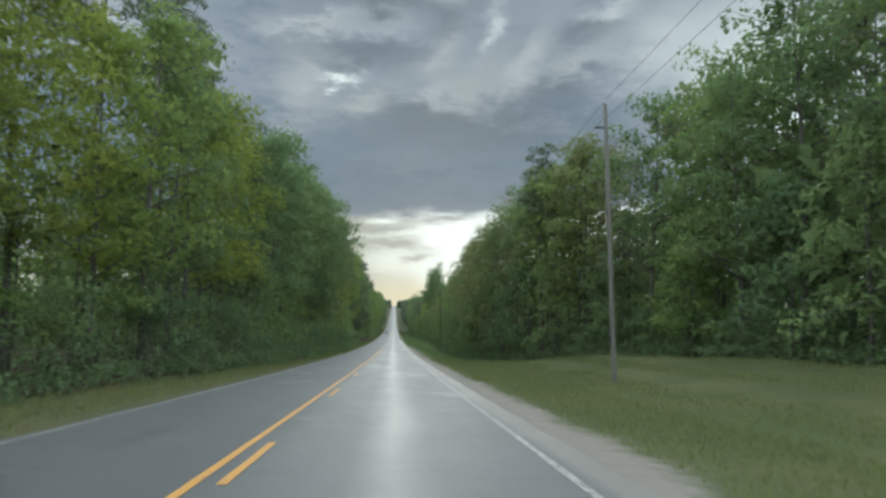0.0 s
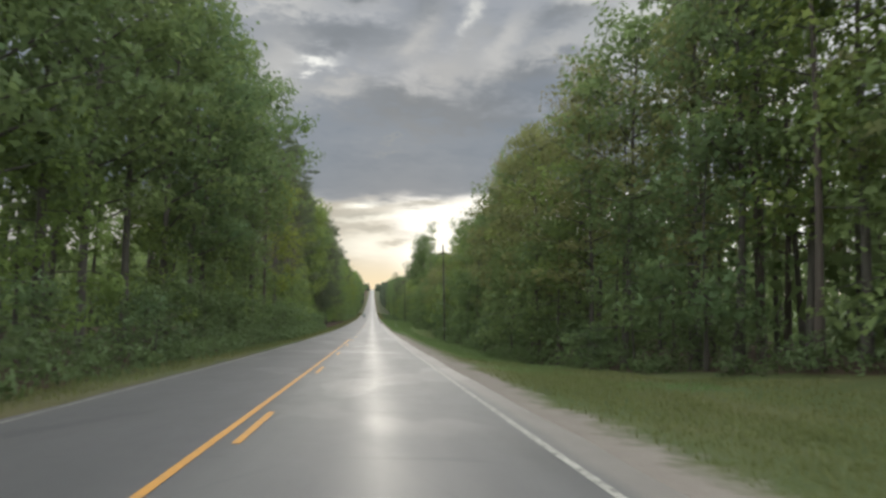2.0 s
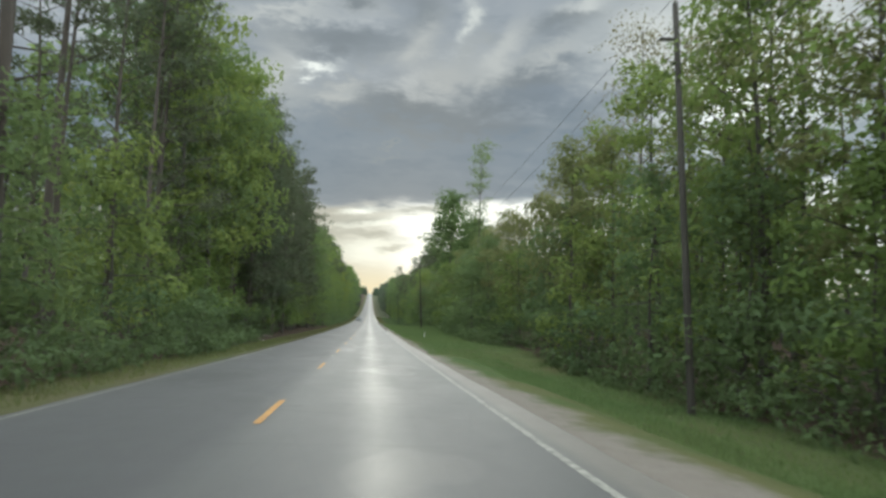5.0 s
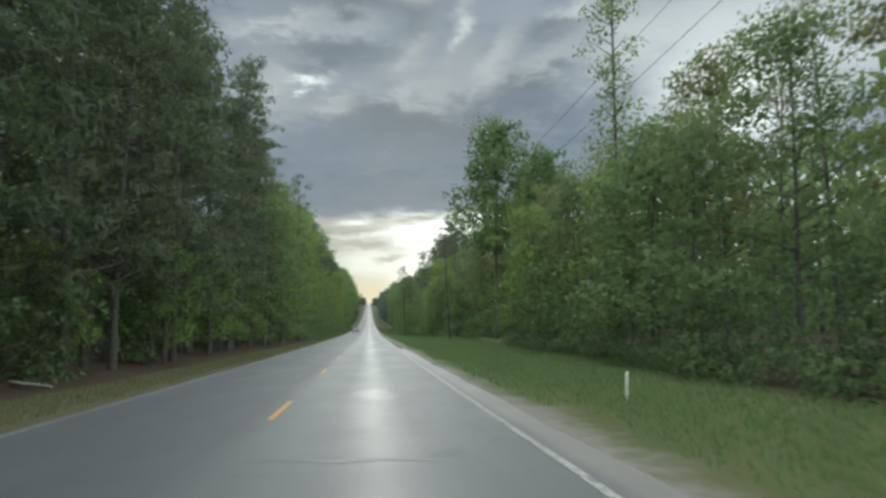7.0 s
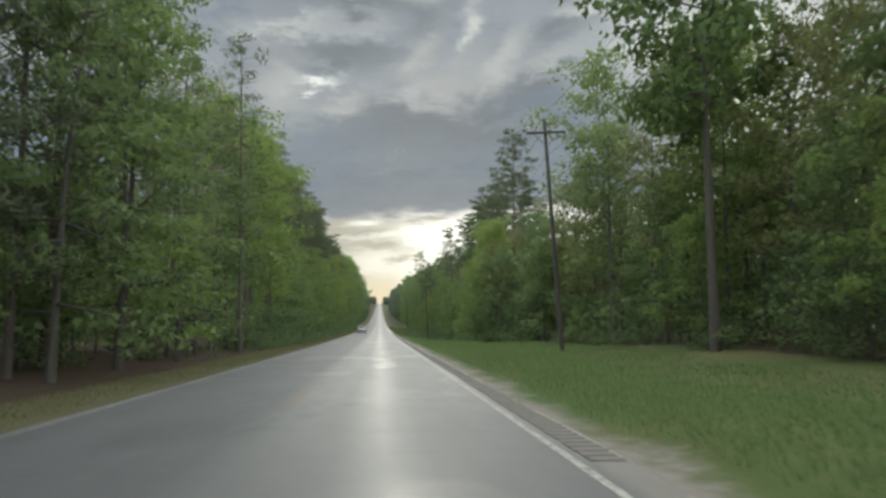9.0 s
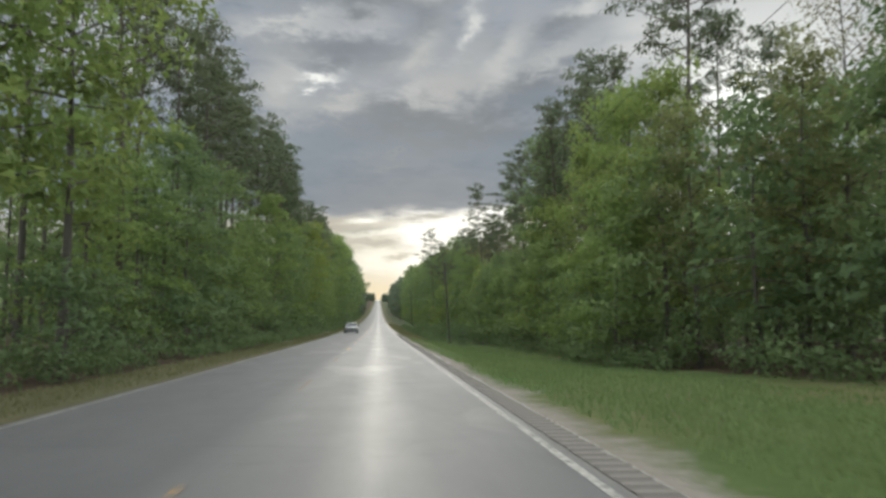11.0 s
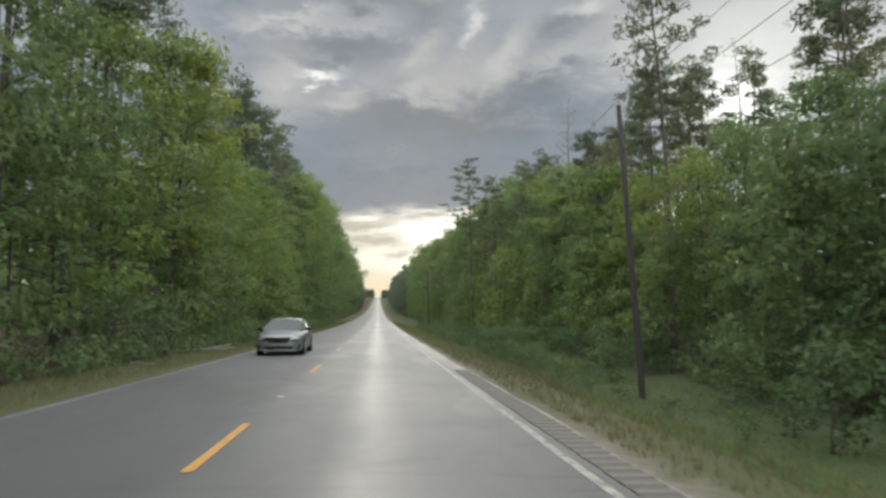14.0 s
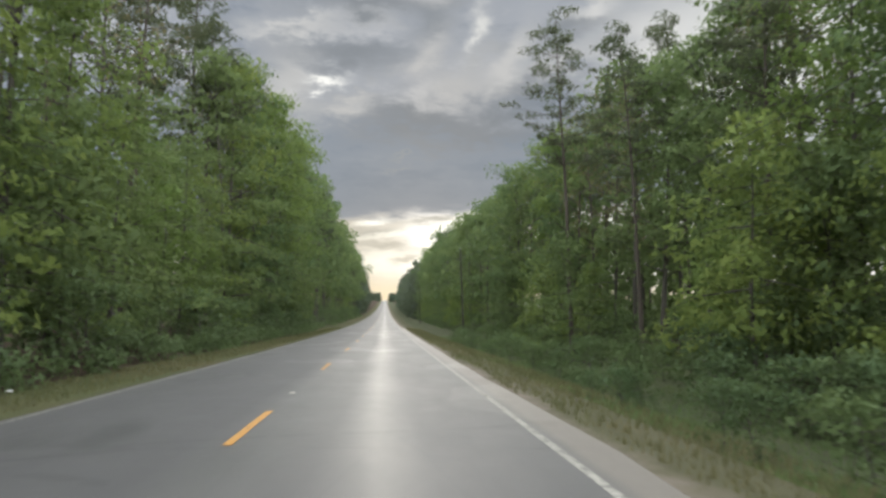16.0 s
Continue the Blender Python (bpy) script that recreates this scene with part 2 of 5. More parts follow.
def mat_asphalt():
    m = Mat("worn_asphalt", 0.45)
    x, y, _ = m.xyz()
    wob = m.math("MULTIPLY", m.math("SUBTRACT", m.noise(0.6, 3, stretch=(1, 0.12, 1)), 0.5), 0.5)
    xw = m.math("ADD", x, wob)
    grain = m.noise(60, 3, 0.7)
    patch = m.noise(0.5, 5, 0.6, (1, 0.25, 1))
    base = m.mix(patch, (0.042, 0.042, 0.042), (0.066, 0.065, 0.062))
    streak = m.noise(1.3, 4, 0.6, (1, 0.035, 1))
    base = m.mix(m.math("MULTIPLY", m.ramp(streak, [(0.42, (0, 0, 0)), (0.62, (1, 1, 1))]), 0.45), base, (0.032, 0.032, 0.033))
    mottle = m.ramp(m.noise(0.9, 6, 0.7, (1, 0.55, 1)), [(0.38, (0, 0, 0)), (0.66, (1, 1, 1))])
    base = m.mix(m.math("MULTIPLY", mottle, 0.35), base, (0.086, 0.084, 0.080))
    base = m.mix(m.math("MULTIPLY", grain, 0.55), base, (0.085, 0.083, 0.08))
    # wheel paths polished and paler; the oncoming lane is a darker surface
    wheels = m.math("ADD", band(m, xw, 0.75, 1.35, 0.5), band(m, xw, 2.45, 3.0, 0.5), True)
    base = m.mix(m.math("MULTIPLY", wheels, 0.25), base, (0.034, 0.034, 0.034))
    left = m.math("MULTIPLY", m.math("SUBTRACT", 0.1, x), 2.0, True)
    base = m.mix(m.math("MULTIPLY", left, 0.6), base, (0.036, 0.035, 0.0375))
    # tar-sealed cracks across and along, and dust by the edges
    crack = m.n("ShaderNodeTexVoronoi", Scale=0.5)
    crack.feature = "DISTANCE_TO_EDGE"
    m.t.links.new(m.where((1.4, 0.22, 1)), crack.inputs["Vector"])
    line = m.math("LESS_THAN", crack.outputs["Distance"], 0.006)
    base = m.mix(m.math("MULTIPLY", line, 0.5), base, (0.05, 0.05, 0.05))
    # cracks that run across, and darker mended patches
    across = m.n("ShaderNodeTexVoronoi", Scale=0.32)
    across.feature = "DISTANCE_TO_EDGE"
    m.t.links.new(m.where((0.18, 1.0, 1)), across.inputs["Vector"])
    rip = m.math("MULTIPLY", m.math("LESS_THAN", across.outputs["Distance"], 0.012), m.math("GREATER_THAN", m.noise(0.9, 3), 0.5))
    base = m.mix(m.math("MULTIPLY", rip, 0.4), base, (0.022, 0.022, 0.022))
    mend = m.ramp(m.noise(0.33, 2, 0.4, (1.2, 0.5, 1)), [(0.60, (0, 0, 0)), (0.63, (1, 1, 1))])
    base = m.mix(m.math("MULTIPLY", mend, 0.35), base, (0.03, 0.03, 0.03))
    dust = m.math("ADD", band(m, xw, 3.98, 5.5, 0.25), m.math("MULTIPLY", band(m, xw, -5.5, -3.95, 0.2), 0.35), True)
    far_end = m.math("MULTIPLY", m.math("SUBTRACT", y, 316.0), 0.033, True)
    sand = m.mix(far_end, m.mix(m.noise(2.5, 4, 0.7, (1, 0.3, 1)), (0.10, 0.089, 0.078), (0.165, 0.148, 0.130)), m.mix(m.noise(1.6, 4, 0.7, (1, 0.35, 1)), (0.105, 0.09, 0.075), (0.165, 0.148, 0.125)))
    grit = m.mix(m.noise(24, 4, 0.75), (0.080, 0.071, 0.062), (0.215, 0.192, 0.168))
    sand = m.mix(0.55, sand, m.mix(m.noise(2.2, 4, 0.7), grit, m.mix(0.5, grit, (0.07, 0.061, 0.052))))
    base = m.mix(m.math("MULTIPLY", dust, 0.92), base, sand)
    m.color(base)
    r = m.math("ADD", m.math("MULTIPLY", patch, 0.16), 0.425)
    r = m.math("ADD", r, m.math("MULTIPLY", mottle, 0.05))
    r = m.math("ADD", r, m.math("MULTIPLY", left, 0.07))
    r = m.math("SUBTRACT", r, m.math("MULTIPLY", band(m, xw, 1.45, 2.0, 0.6), 0.11))
    r = m.math("SUBTRACT", r, m.math("MULTIPLY", mend, 0.06))
    m.rough(r)
    m.b.inputs["Specular IOR Level"].default_value = 0.5
    m.bump(m.math("ADD", grain, m.math("MULTIPLY", m.noise(1.2, 4), 2.0)), 0.12, 0.01)
    return m.m


def mat_paint(name, col, wear):
    m = Mat(name, 0.6)
    w = m.ramp(m.noise(9, 5, 0.7), [(0.42 - wear, (0, 0, 0)), (0.62 - wear, (1, 1, 1))])
    base = m.mix(w, (0.06, 0.058, 0.055), col)
    m.color(m.mix(m.math("MULTIPLY", m.noise(70, 2), 0.3), base, (0.09, 0.085, 0.075)))
    return m.m


def mat_ground():
    m = Mat("verge_and_forest_floor", 0.95)
    m.b.inputs["Specular IOR Level"].default_value = 0.1
    x, y, _ = m.xyz()
    far_end = m.math("MULTIPLY", m.math("SUBTRACT", y, 316.0), 0.033, True)
    n1, n2, n3 = m.noise(0.35, 5, 0.6), m.noise(2.2, 5, 0.65), m.noise(25, 4, 0.7)
    grass = m.mix(n1, (0.048, 0.078, 0.027), (0.072, 0.095, 0.034))
    grass = m.mix(m.math("MULTIPLY", n3, 0.6), grass, (0.038, 0.062, 0.014))
    early = m.math("MULTIPLY", m.math("SUBTRACT", 95.0, y), 0.02, True)
    grass = m.mix(m.math("MULTIPLY", early, 0.6), grass, (0.052, 0.056, 0.026))
    grass = m.mix(m.ramp(m.noise(0.12, 4, 0.6), [(0.42, (0, 0, 0)), (0.66, (0.75, 0.75, 0.75))]), grass, (0.105, 0.092, 0.045))
    litter = m.mix(n2, (0.030, 0.020, 0.014), (0.070, 0.046, 0.033))
    litter = m.mix(m.math("MULTIPLY", n3, 0.5), litter, (0.03, 0.03, 0.015))
    gravel = m.mix(n3, (0.125, 0.111, 0.097), (0.26, 0.232, 0.203))
    gravel = m.mix(m.math("MULTIPLY", n2, 0.5), gravel, (0.085, 0.07, 0.056))
    wob = m.math("ADD", m.math("MULTIPLY", m.math("SUBTRACT", n2, 0.5), 1.4),
                 m.math("MULTIPLY", m.math("SUBTRACT", n1, 0.5), 2.0))
    xw = m.math("ADD", x, wob)
    right = m.math("MULTIPLY", m.math("SUBTRACT", m.math("ADD", m.math("SUBTRACT", 5.3, m.math("MULTIPLY", far_end, 0.3)), m.math("MULTIPLY", m.math("MULTIPLY", m.math("SUBTRACT", 150.0, y), 0.03, True), 0.5)), xw), 1.4, True)
    # past the second straight the verge is dry and sandy
    dry = m.mix(n2, (0.060, 0.060, 0.036), (0.088, 0.078, 0.051))
    brush = m.math("MULTIPLY", m.math("SUBTRACT", xw, 6.8), 0.7, True)
    dry = m.mix(brush, dry, m.mix(n2, (0.038, 0.052, 0.026), (0.066, 0.062, 0.040)))
    turf = grass
    grass = m.mix(m.math("MULTIPLY", far_end, 0.85), grass, dry)
    gravel = m.mix(m.math("MULTIPLY", far_end, 0.7), gravel, m.mix(n3, (0.11, 0.09, 0.072), (0.19, 0.16, 0.13)))
    col = m.mix(right, grass, gravel)
    left_grass = m.math("MULTIPLY", m.math("SUBTRACT", -3.7, m.math("ADD", x, m.math("MULTIPLY", wob, 0.35))), 3.0, True)
    col = m.mix(left_grass, col, m.mix(m.math("SUBTRACT", m.math("SUBTRACT", 0.75, m.math("MULTIPLY", far_end, 0.2)), m.math("MULTIPLY", m.math("MULTIPLY", m.math("SUBTRACT", 170.0, y), 0.05, True), 0.35)), turf, (0.066, 0.056, 0.034)))
    left = m.math("MULTIPLY", m.math("SUBTRACT", m.math("SUBTRACT", m.math("SUBTRACT", -6.3, far_end), m.math("MULTIPLY", m.math("SUBTRACT", 160.0, y), 0.02, True)), xw), 1.2, True)
    col = m.mix(left, col, litter)
    floor = m.n("ShaderNodeAttribute")
    floor.attribute_name = "wood_floor"
    under = m.math("ADD", floor.outputs["Fac"], m.math("MULTIPLY", m.math("SUBTRACT", n2, 0.5), 0.7))
    col = m.mix(m.ramp(under, [(0.4, (0, 0, 0)), (0.6, (1, 1, 1))]), col, litter)
    # open scrub beyond the roadside woods
    wide = m.math("MULTIPLY", m.math("SUBTRACT", m.math("ABSOLUTE", x), 58.0), 0.1, True)
    col = m.mix(wide, col, m.mix(n1, (0.034, 0.050, 0.022), (0.062, 0.074, 0.034)))
    m.color(col)
    m.bump(m.math("ADD", n3, m.math("MULTIPLY", n2, 2.0)), 0.6, 0.05)
    return m.m


def mat_leaf(name, a, b, c, glow=0.35):
    m = Mat(name, 0.75)
    info = m.n("ShaderNodeObjectInfo")
    geo = m.n("ShaderNodeNewGeometry")
    col = m.mix(info.outputs["Random"], a, b)
    col = m.mix(m.math("MULTIPLY", geo.outputs["Random Per Island"], 0.15), col, c)
    # whole sprays run paler or duller than their neighbours
    spray = m.ramp(m.noise(0.55, 2, 0.5), [(0.40, (0, 0, 0)), (0.60, (1, 1, 1))])
    col = m.mix(m.math("MULTIPLY", spray, 0.55), col, m.mix(0.8, col, c))
    m.color(col)
    m.b.inputs["Specular IOR Level"].default_value = 0.1
    tr = m.n("ShaderNodeBsdfTranslucent")
    m.put(m.mix(0.25, col, (0.21, 0.26, 0.075)), tr, "Color")
    mx = m.n("ShaderNodeMixShader", Fac=glow)
    m.t.links.new(m.b.outputs[0], mx.inputs[1])
    m.t.links.new(tr.outputs[0], mx.inputs[2])
    m.t.links.new(mx.outputs[0], m.out.inputs["Surface"])
    return m.m


def mat_bark(name, a, b, scale=6):
    m = Mat(name, 0.85)
    n = m.noise(scale, 6, 0.65, (1, 1, 0.18))
    col = m.mix(n, a, b)
    m.color(m.mix(m.math("MULTIPLY", m.noise(1.1, 3), 0.4), col, (0.045, 0.048, 0.036)))
    m.bump(n, 0.8, 0.04)
    return m.m


def mat_plain(name, col, rough=0.5, metal=0.0, vary=0.25, scale=8):
    m = Mat(name, rough, metal)
    dark = tuple(v * (1 - vary) for v in col)
    m.color(m.mix(m.noise(scale, 5, 0.65), dark, col))
    m.bump(m.noise(scale * 6, 3), 0.1, 0.005)
    return m.m


ASPHALT = mat_asphalt()
WHITE_PAINT = mat_paint("worn_white_road_paint", (0.30, 0.287, 0.252), 0.05)
YELLOW_PAINT = mat_paint("worn_yellow_road_paint", (0.40, 0.185, 0.018), 0.16)
YELLOW_FADED = mat_paint("faded_yellow_road_paint", (0.24, 0.125, 0.025), -0.02)
GROUND = mat_ground()
LEAF_GREEN = mat_leaf("fresh_green_leaves", (0.092, 0.148, 0.073), (0.160, 0.214, 0.083), (0.130, 0.168, 0.072), 0.58)
LEAF_LIGHT = mat_leaf("light_green_spring_leaves", (0.150, 0.220, 0.064), (0.208, 0.248, 0.070), (0.112, 0.172, 0.060), 0.55)
LEAF_GOLD = mat_leaf("yellow_green_spring_leaves", (0.170, 0.212, 0.040), (0.222, 0.240, 0.044), (0.126, 0.166, 0.042), 0.58)
# leaves of the far woods, dulled and blued to paint in distance haze
LEAF_HAZED = mat_leaf("haze_tinted_far_foliage", (0.066, 0.094, 0.066), (0.092, 0.112, 0.078), (0.074, 0.092, 0.070), 0.35)
LEAF_BROWN = mat_leaf("budding_olive_brown_leaves", (0.177, 0.166, 0.077), (0.208, 0.172, 0.101), (0.119, 0.109, 0.062), 0.4)
LEAF_DEEP = mat_leaf("deep_green_leaves", (0.074, 0.118, 0.046), (0.082, 0.126, 0.048), (0.098, 0.138, 0.050), 0.5)
LEAF_OLIVE = mat_leaf("olive_spring_leaves", (0.143, 0.163, 0.070), (0.200, 0.207, 0.086), (0.156, 0.143, 0.073), 0.58)
LEAF_SHRUB = mat_leaf("undergrowth_leaves", (0.077, 0.123, 0.060), (0.121, 0.170, 0.071), (0.084, 0.112, 0.063), 0.45)
NEEDLES = mat_leaf("dark_pine_needles", (0.062, 0.086, 0.051), (0.090, 0.106, 0.062), (0.081, 0.081, 0.061), 0.38)
BARK_PINE = mat_bark("scaly_pine_bark", (0.030, 0.024, 0.020), (0.090, 0.066, 0.051))
BARK_GREY = mat_bark("grey_brown_bark", (0.030, 0.026, 0.022), (0.095, 0.082, 0.066))
BARK_PALE = mat_bark("pale_grey_bark", (0.12, 0.113, 0.103), (0.30, 0.285, 0.262))
GRASS = mat_leaf("verge_grass", (0.108, 0.176, 0.070), (0.135, 0.190, 0.075), (0.142, 0.174, 0.078), 0.4)
OLIVE_GRASS = mat_leaf("olive_verge_grass", (0.125, 0.150, 0.060), (0.145, 0.155, 0.064), (0.138, 0.140, 0.066), 0.4)
DRY_GRASS = mat_leaf("dry_verge_grass", (0.125, 0.125, 0.064), (0.16, 0.14, 0.08), (0.105, 0.115, 0.055), 0.35)
POLE_WOOD = mat_bark("weathered_pole_wood", (0.020, 0.017, 0.015), (0.066, 0.055, 0.046), 9)
POLE_PALE = mat_bark("bleached_pole_wood", (0.06, 0.054, 0.046), (0.16, 0.145, 0.125), 9)
POLE_DARK = mat_bark("creosoted_pole_wood", (0.014, 0.012, 0.011), (0.045, 0.038, 0.032), 9)
WIRE = mat_plain("black_cable", (0.02, 0.02, 0.022), 0.6)

TAR = mat_plain("crack_sealing_tar", (0.03, 0.03, 0.03), 0.42, 0, 0.3, 12)
# rumble hollows: darker than the bars, groove shade put into the colour
GROOVE = mat_plain("shade_toned_asphalt", (0.088, 0.078, 0.067), 0.9, 0, 0.3, 20)
RIDGE = mat_plain("shoulder_asphalt", (0.142, 0.126, 0.108), 0.9, 0, 0.35, 14)
MARKER_BODY = mat_plain("pale_marker_plastic", (0.34, 0.33, 0.28), 0.4)
# ---- ground and road ----
def mesh_of(name, verts, faces, mat, smooth=False):
    me = bpy.data.meshes.new(name)
    me.from_pydata([tuple(v) for v in verts], [], [tuple(f) for f in faces])
    me.materials.append(mat)
    if smooth:
        me.polygons.foreach_set("use_smooth", [True] * len(me.polygons))
    me.update()
    return me


def part(name, me, parent, label=""):
    """One mesh object under a thing or under a part."""
    ob = new(name, me)
    ob.parent = parent
    if label:
        tagged(ob, label)
    return ob


def ease(a, b, v):
    u = min(1.0, max(0.0, (v - a) / (b - a)))
    return u * u * (3 - 2 * u)


def edge_left(y):
    """Where the left-hand trees begin, off the road's middle."""
    return 8.3 + 0.9 * noise.noise((y * 0.05, 1.0, 0))


FOOT_LEFT = ((0, 7.6), (26, 7.6), (48, 5.7), (100, 5.6), (150, 5.9), (172, 7.4), (186, 9.0), (232, 10.5), (252, 9.5), (266, 7.4), (300, 6.6), (330, 7.0), (356, 6.5), (396, 6.6), (470, 7.4))


def foot_left(y):
    """Where the low growth meets the left-hand verge."""
    return float(np.interp(y, [a for a, _ in FOOT_LEFT], [b for _, b in FOOT_LEFT])) + 0.5 * noise.noise((y * 0.09, 2.0, 0))


def edge_right(y):
    x = 11.6
    x += 9.0 * (1 - ease(40, 84, y))
    x -= 1.5 * ease(160, 172, y) * (1 - ease(178, 190, y))
    x += 4.0 * ease(206, 236, y) * (1 - ease(255, 288, y))
    x += 2.8 * ease(288, 306, y) + 1.4 * ease(318, 342, y) + 1.2 * ease(390, 410, y) - 2.6 * ease(462, 500, y)
    return x + 0.8 * noise.noise((y * 0.06, 7.0, 0))


def lie(x, y):
    """Height of the ground over the road's own line."""
    if x >= 0:
        # the verge falls into a shallow ditch but for two stretches; a grassy mound by the first clearing
        ditch = ease(60, 95, y) * (1 - 0.85 * ease(140, 172, y) * (1 - ease(275, 318, y)))
        mound = ease(-40, 10, y) * (1 - ease(50, 80, y))
        h = -0.05 * ease(3.8, 5.4, x) - (0.12 + 0.85 * ditch + 0.4 * ease(318, 342, y)) * ease(5.2, 9.5, x)
        h += 0.42 * ease(5.0, 7.0, x) * ease(145, 168, y) * (1 - ease(262, 290, y))
        h += mound * 1.2 * ease(12.0, 20.0, x) + 0.9 * ease(12, 24, x) * (1 - mound)
    else:
        h = -0.06 * ease(4.0, 6.0, -x) - 0.05 * ease(5.5, 7.5, -x) + 0.6 * ease(8, 16, -x)
    rough = max(0.0, min(1.0, (abs(x) - 5.0) / 4))
    return h + rough * 0.16 * noise.noise((x * 0.23, y * 0.17, 3.0)) + rough * 0.07 * noise.noise((x * 0.9, y * 0.8, 9.0))


def ground_z(x, y):
    return road_z(y) + lie(x, y)


def steps(*runs):
    out = []
    for a, b, d in runs:
        k = max(1, round((b - a) / d))
        out += [a + (b - a) * i / k for i in range(k)]
    return out + [runs[-1][1]]


def build_ground():
    ys = steps((-300, -20, 20), (-20, 460, 2.0), (460, 1700, 20), (1700, 4800, 200))
    side = steps((3.8, 11, 0.5), (11, 30, 1.5), (30, 70, 8), (70, 2400, 330))
    xs = [-v for v in reversed(side)] + [-1.5, 1.5] + side
    verts = [(x, y, ground_z(x, y) - (0.14 if abs(x) < 4.0 else 0.045)) for y in ys for x in xs]
    w = len(xs)
    faces = [(j * w + i, j * w + i + 1, (j + 1) * w + i + 1, (j + 1) * w + i) for j in range(len(ys) - 1) for i in range(w - 1)]
    me = mesh_of("ground", verts, faces, GROUND, True)
    floor = me.attributes.new("wood_floor", "FLOAT", "POINT")
    floor.data.foreach_set("value", [ease(edge_right(v[1]) - 0.2, edge_right(v[1]) + 1.8, v[0]) if v[0] > 0 else ease(foot_left(v[1]) - 0.3, foot_left(v[1]) + 0.9, -v[0]) for v in verts])
    ob = new("ground", me)
    tagged(ob, "grassy verges, gravel shoulder and leaf-littered forest floor", "ground", kind="structure")


ROAD_L, ROAD_R = -3.90, 4.45
LINE_L, LINE_R = -3.70, 3.81


def crown(x):
    return 0.02 - 0.012 * abs(x)


def strip(name, x0, x1, y0, y1, mat, lift=0.005, step=3.0, cols=1, wave=0.0, deep=0.0):
    """A strip laid on the road from y0 to y1."""
    ys = steps((y0, y1, step))
    verts, faces = [], []
    for y in ys:
        for i in range(cols + 1):
            x = x0 + (x1 - x0) * i / cols
            dx = wave * noise.noise((x * 3, y * 0.9, 5)) if i in (0, cols) else 0
            verts.append((x + dx, y, road_z(y) + crown(x) + lift))
    w = cols + 1
    for j in range(len(ys) - 1):
        for i in range(cols):
            faces.append((j * w + i, j * w + i + 1, (j + 1) * w + i + 1, (j + 1) * w + i))
    if deep:
        k = len(verts)
        for j, y in enumerate(ys):
            for i in (0, cols):
                a = verts[j * w + i]
                verts.append((a[0] + (0.05 if i else -0.05), a[1], a[2] - deep))
        for j in range(len(ys) - 1):
            faces.append((k + 2 * j, j * w, (j + 1) * w, k + 2 * j + 2))
            faces.append((j * w + cols, k + 2 * j + 1, k + 2 * j + 3, (j + 1) * w + cols))
    return mesh_of(name, verts, faces, mat)


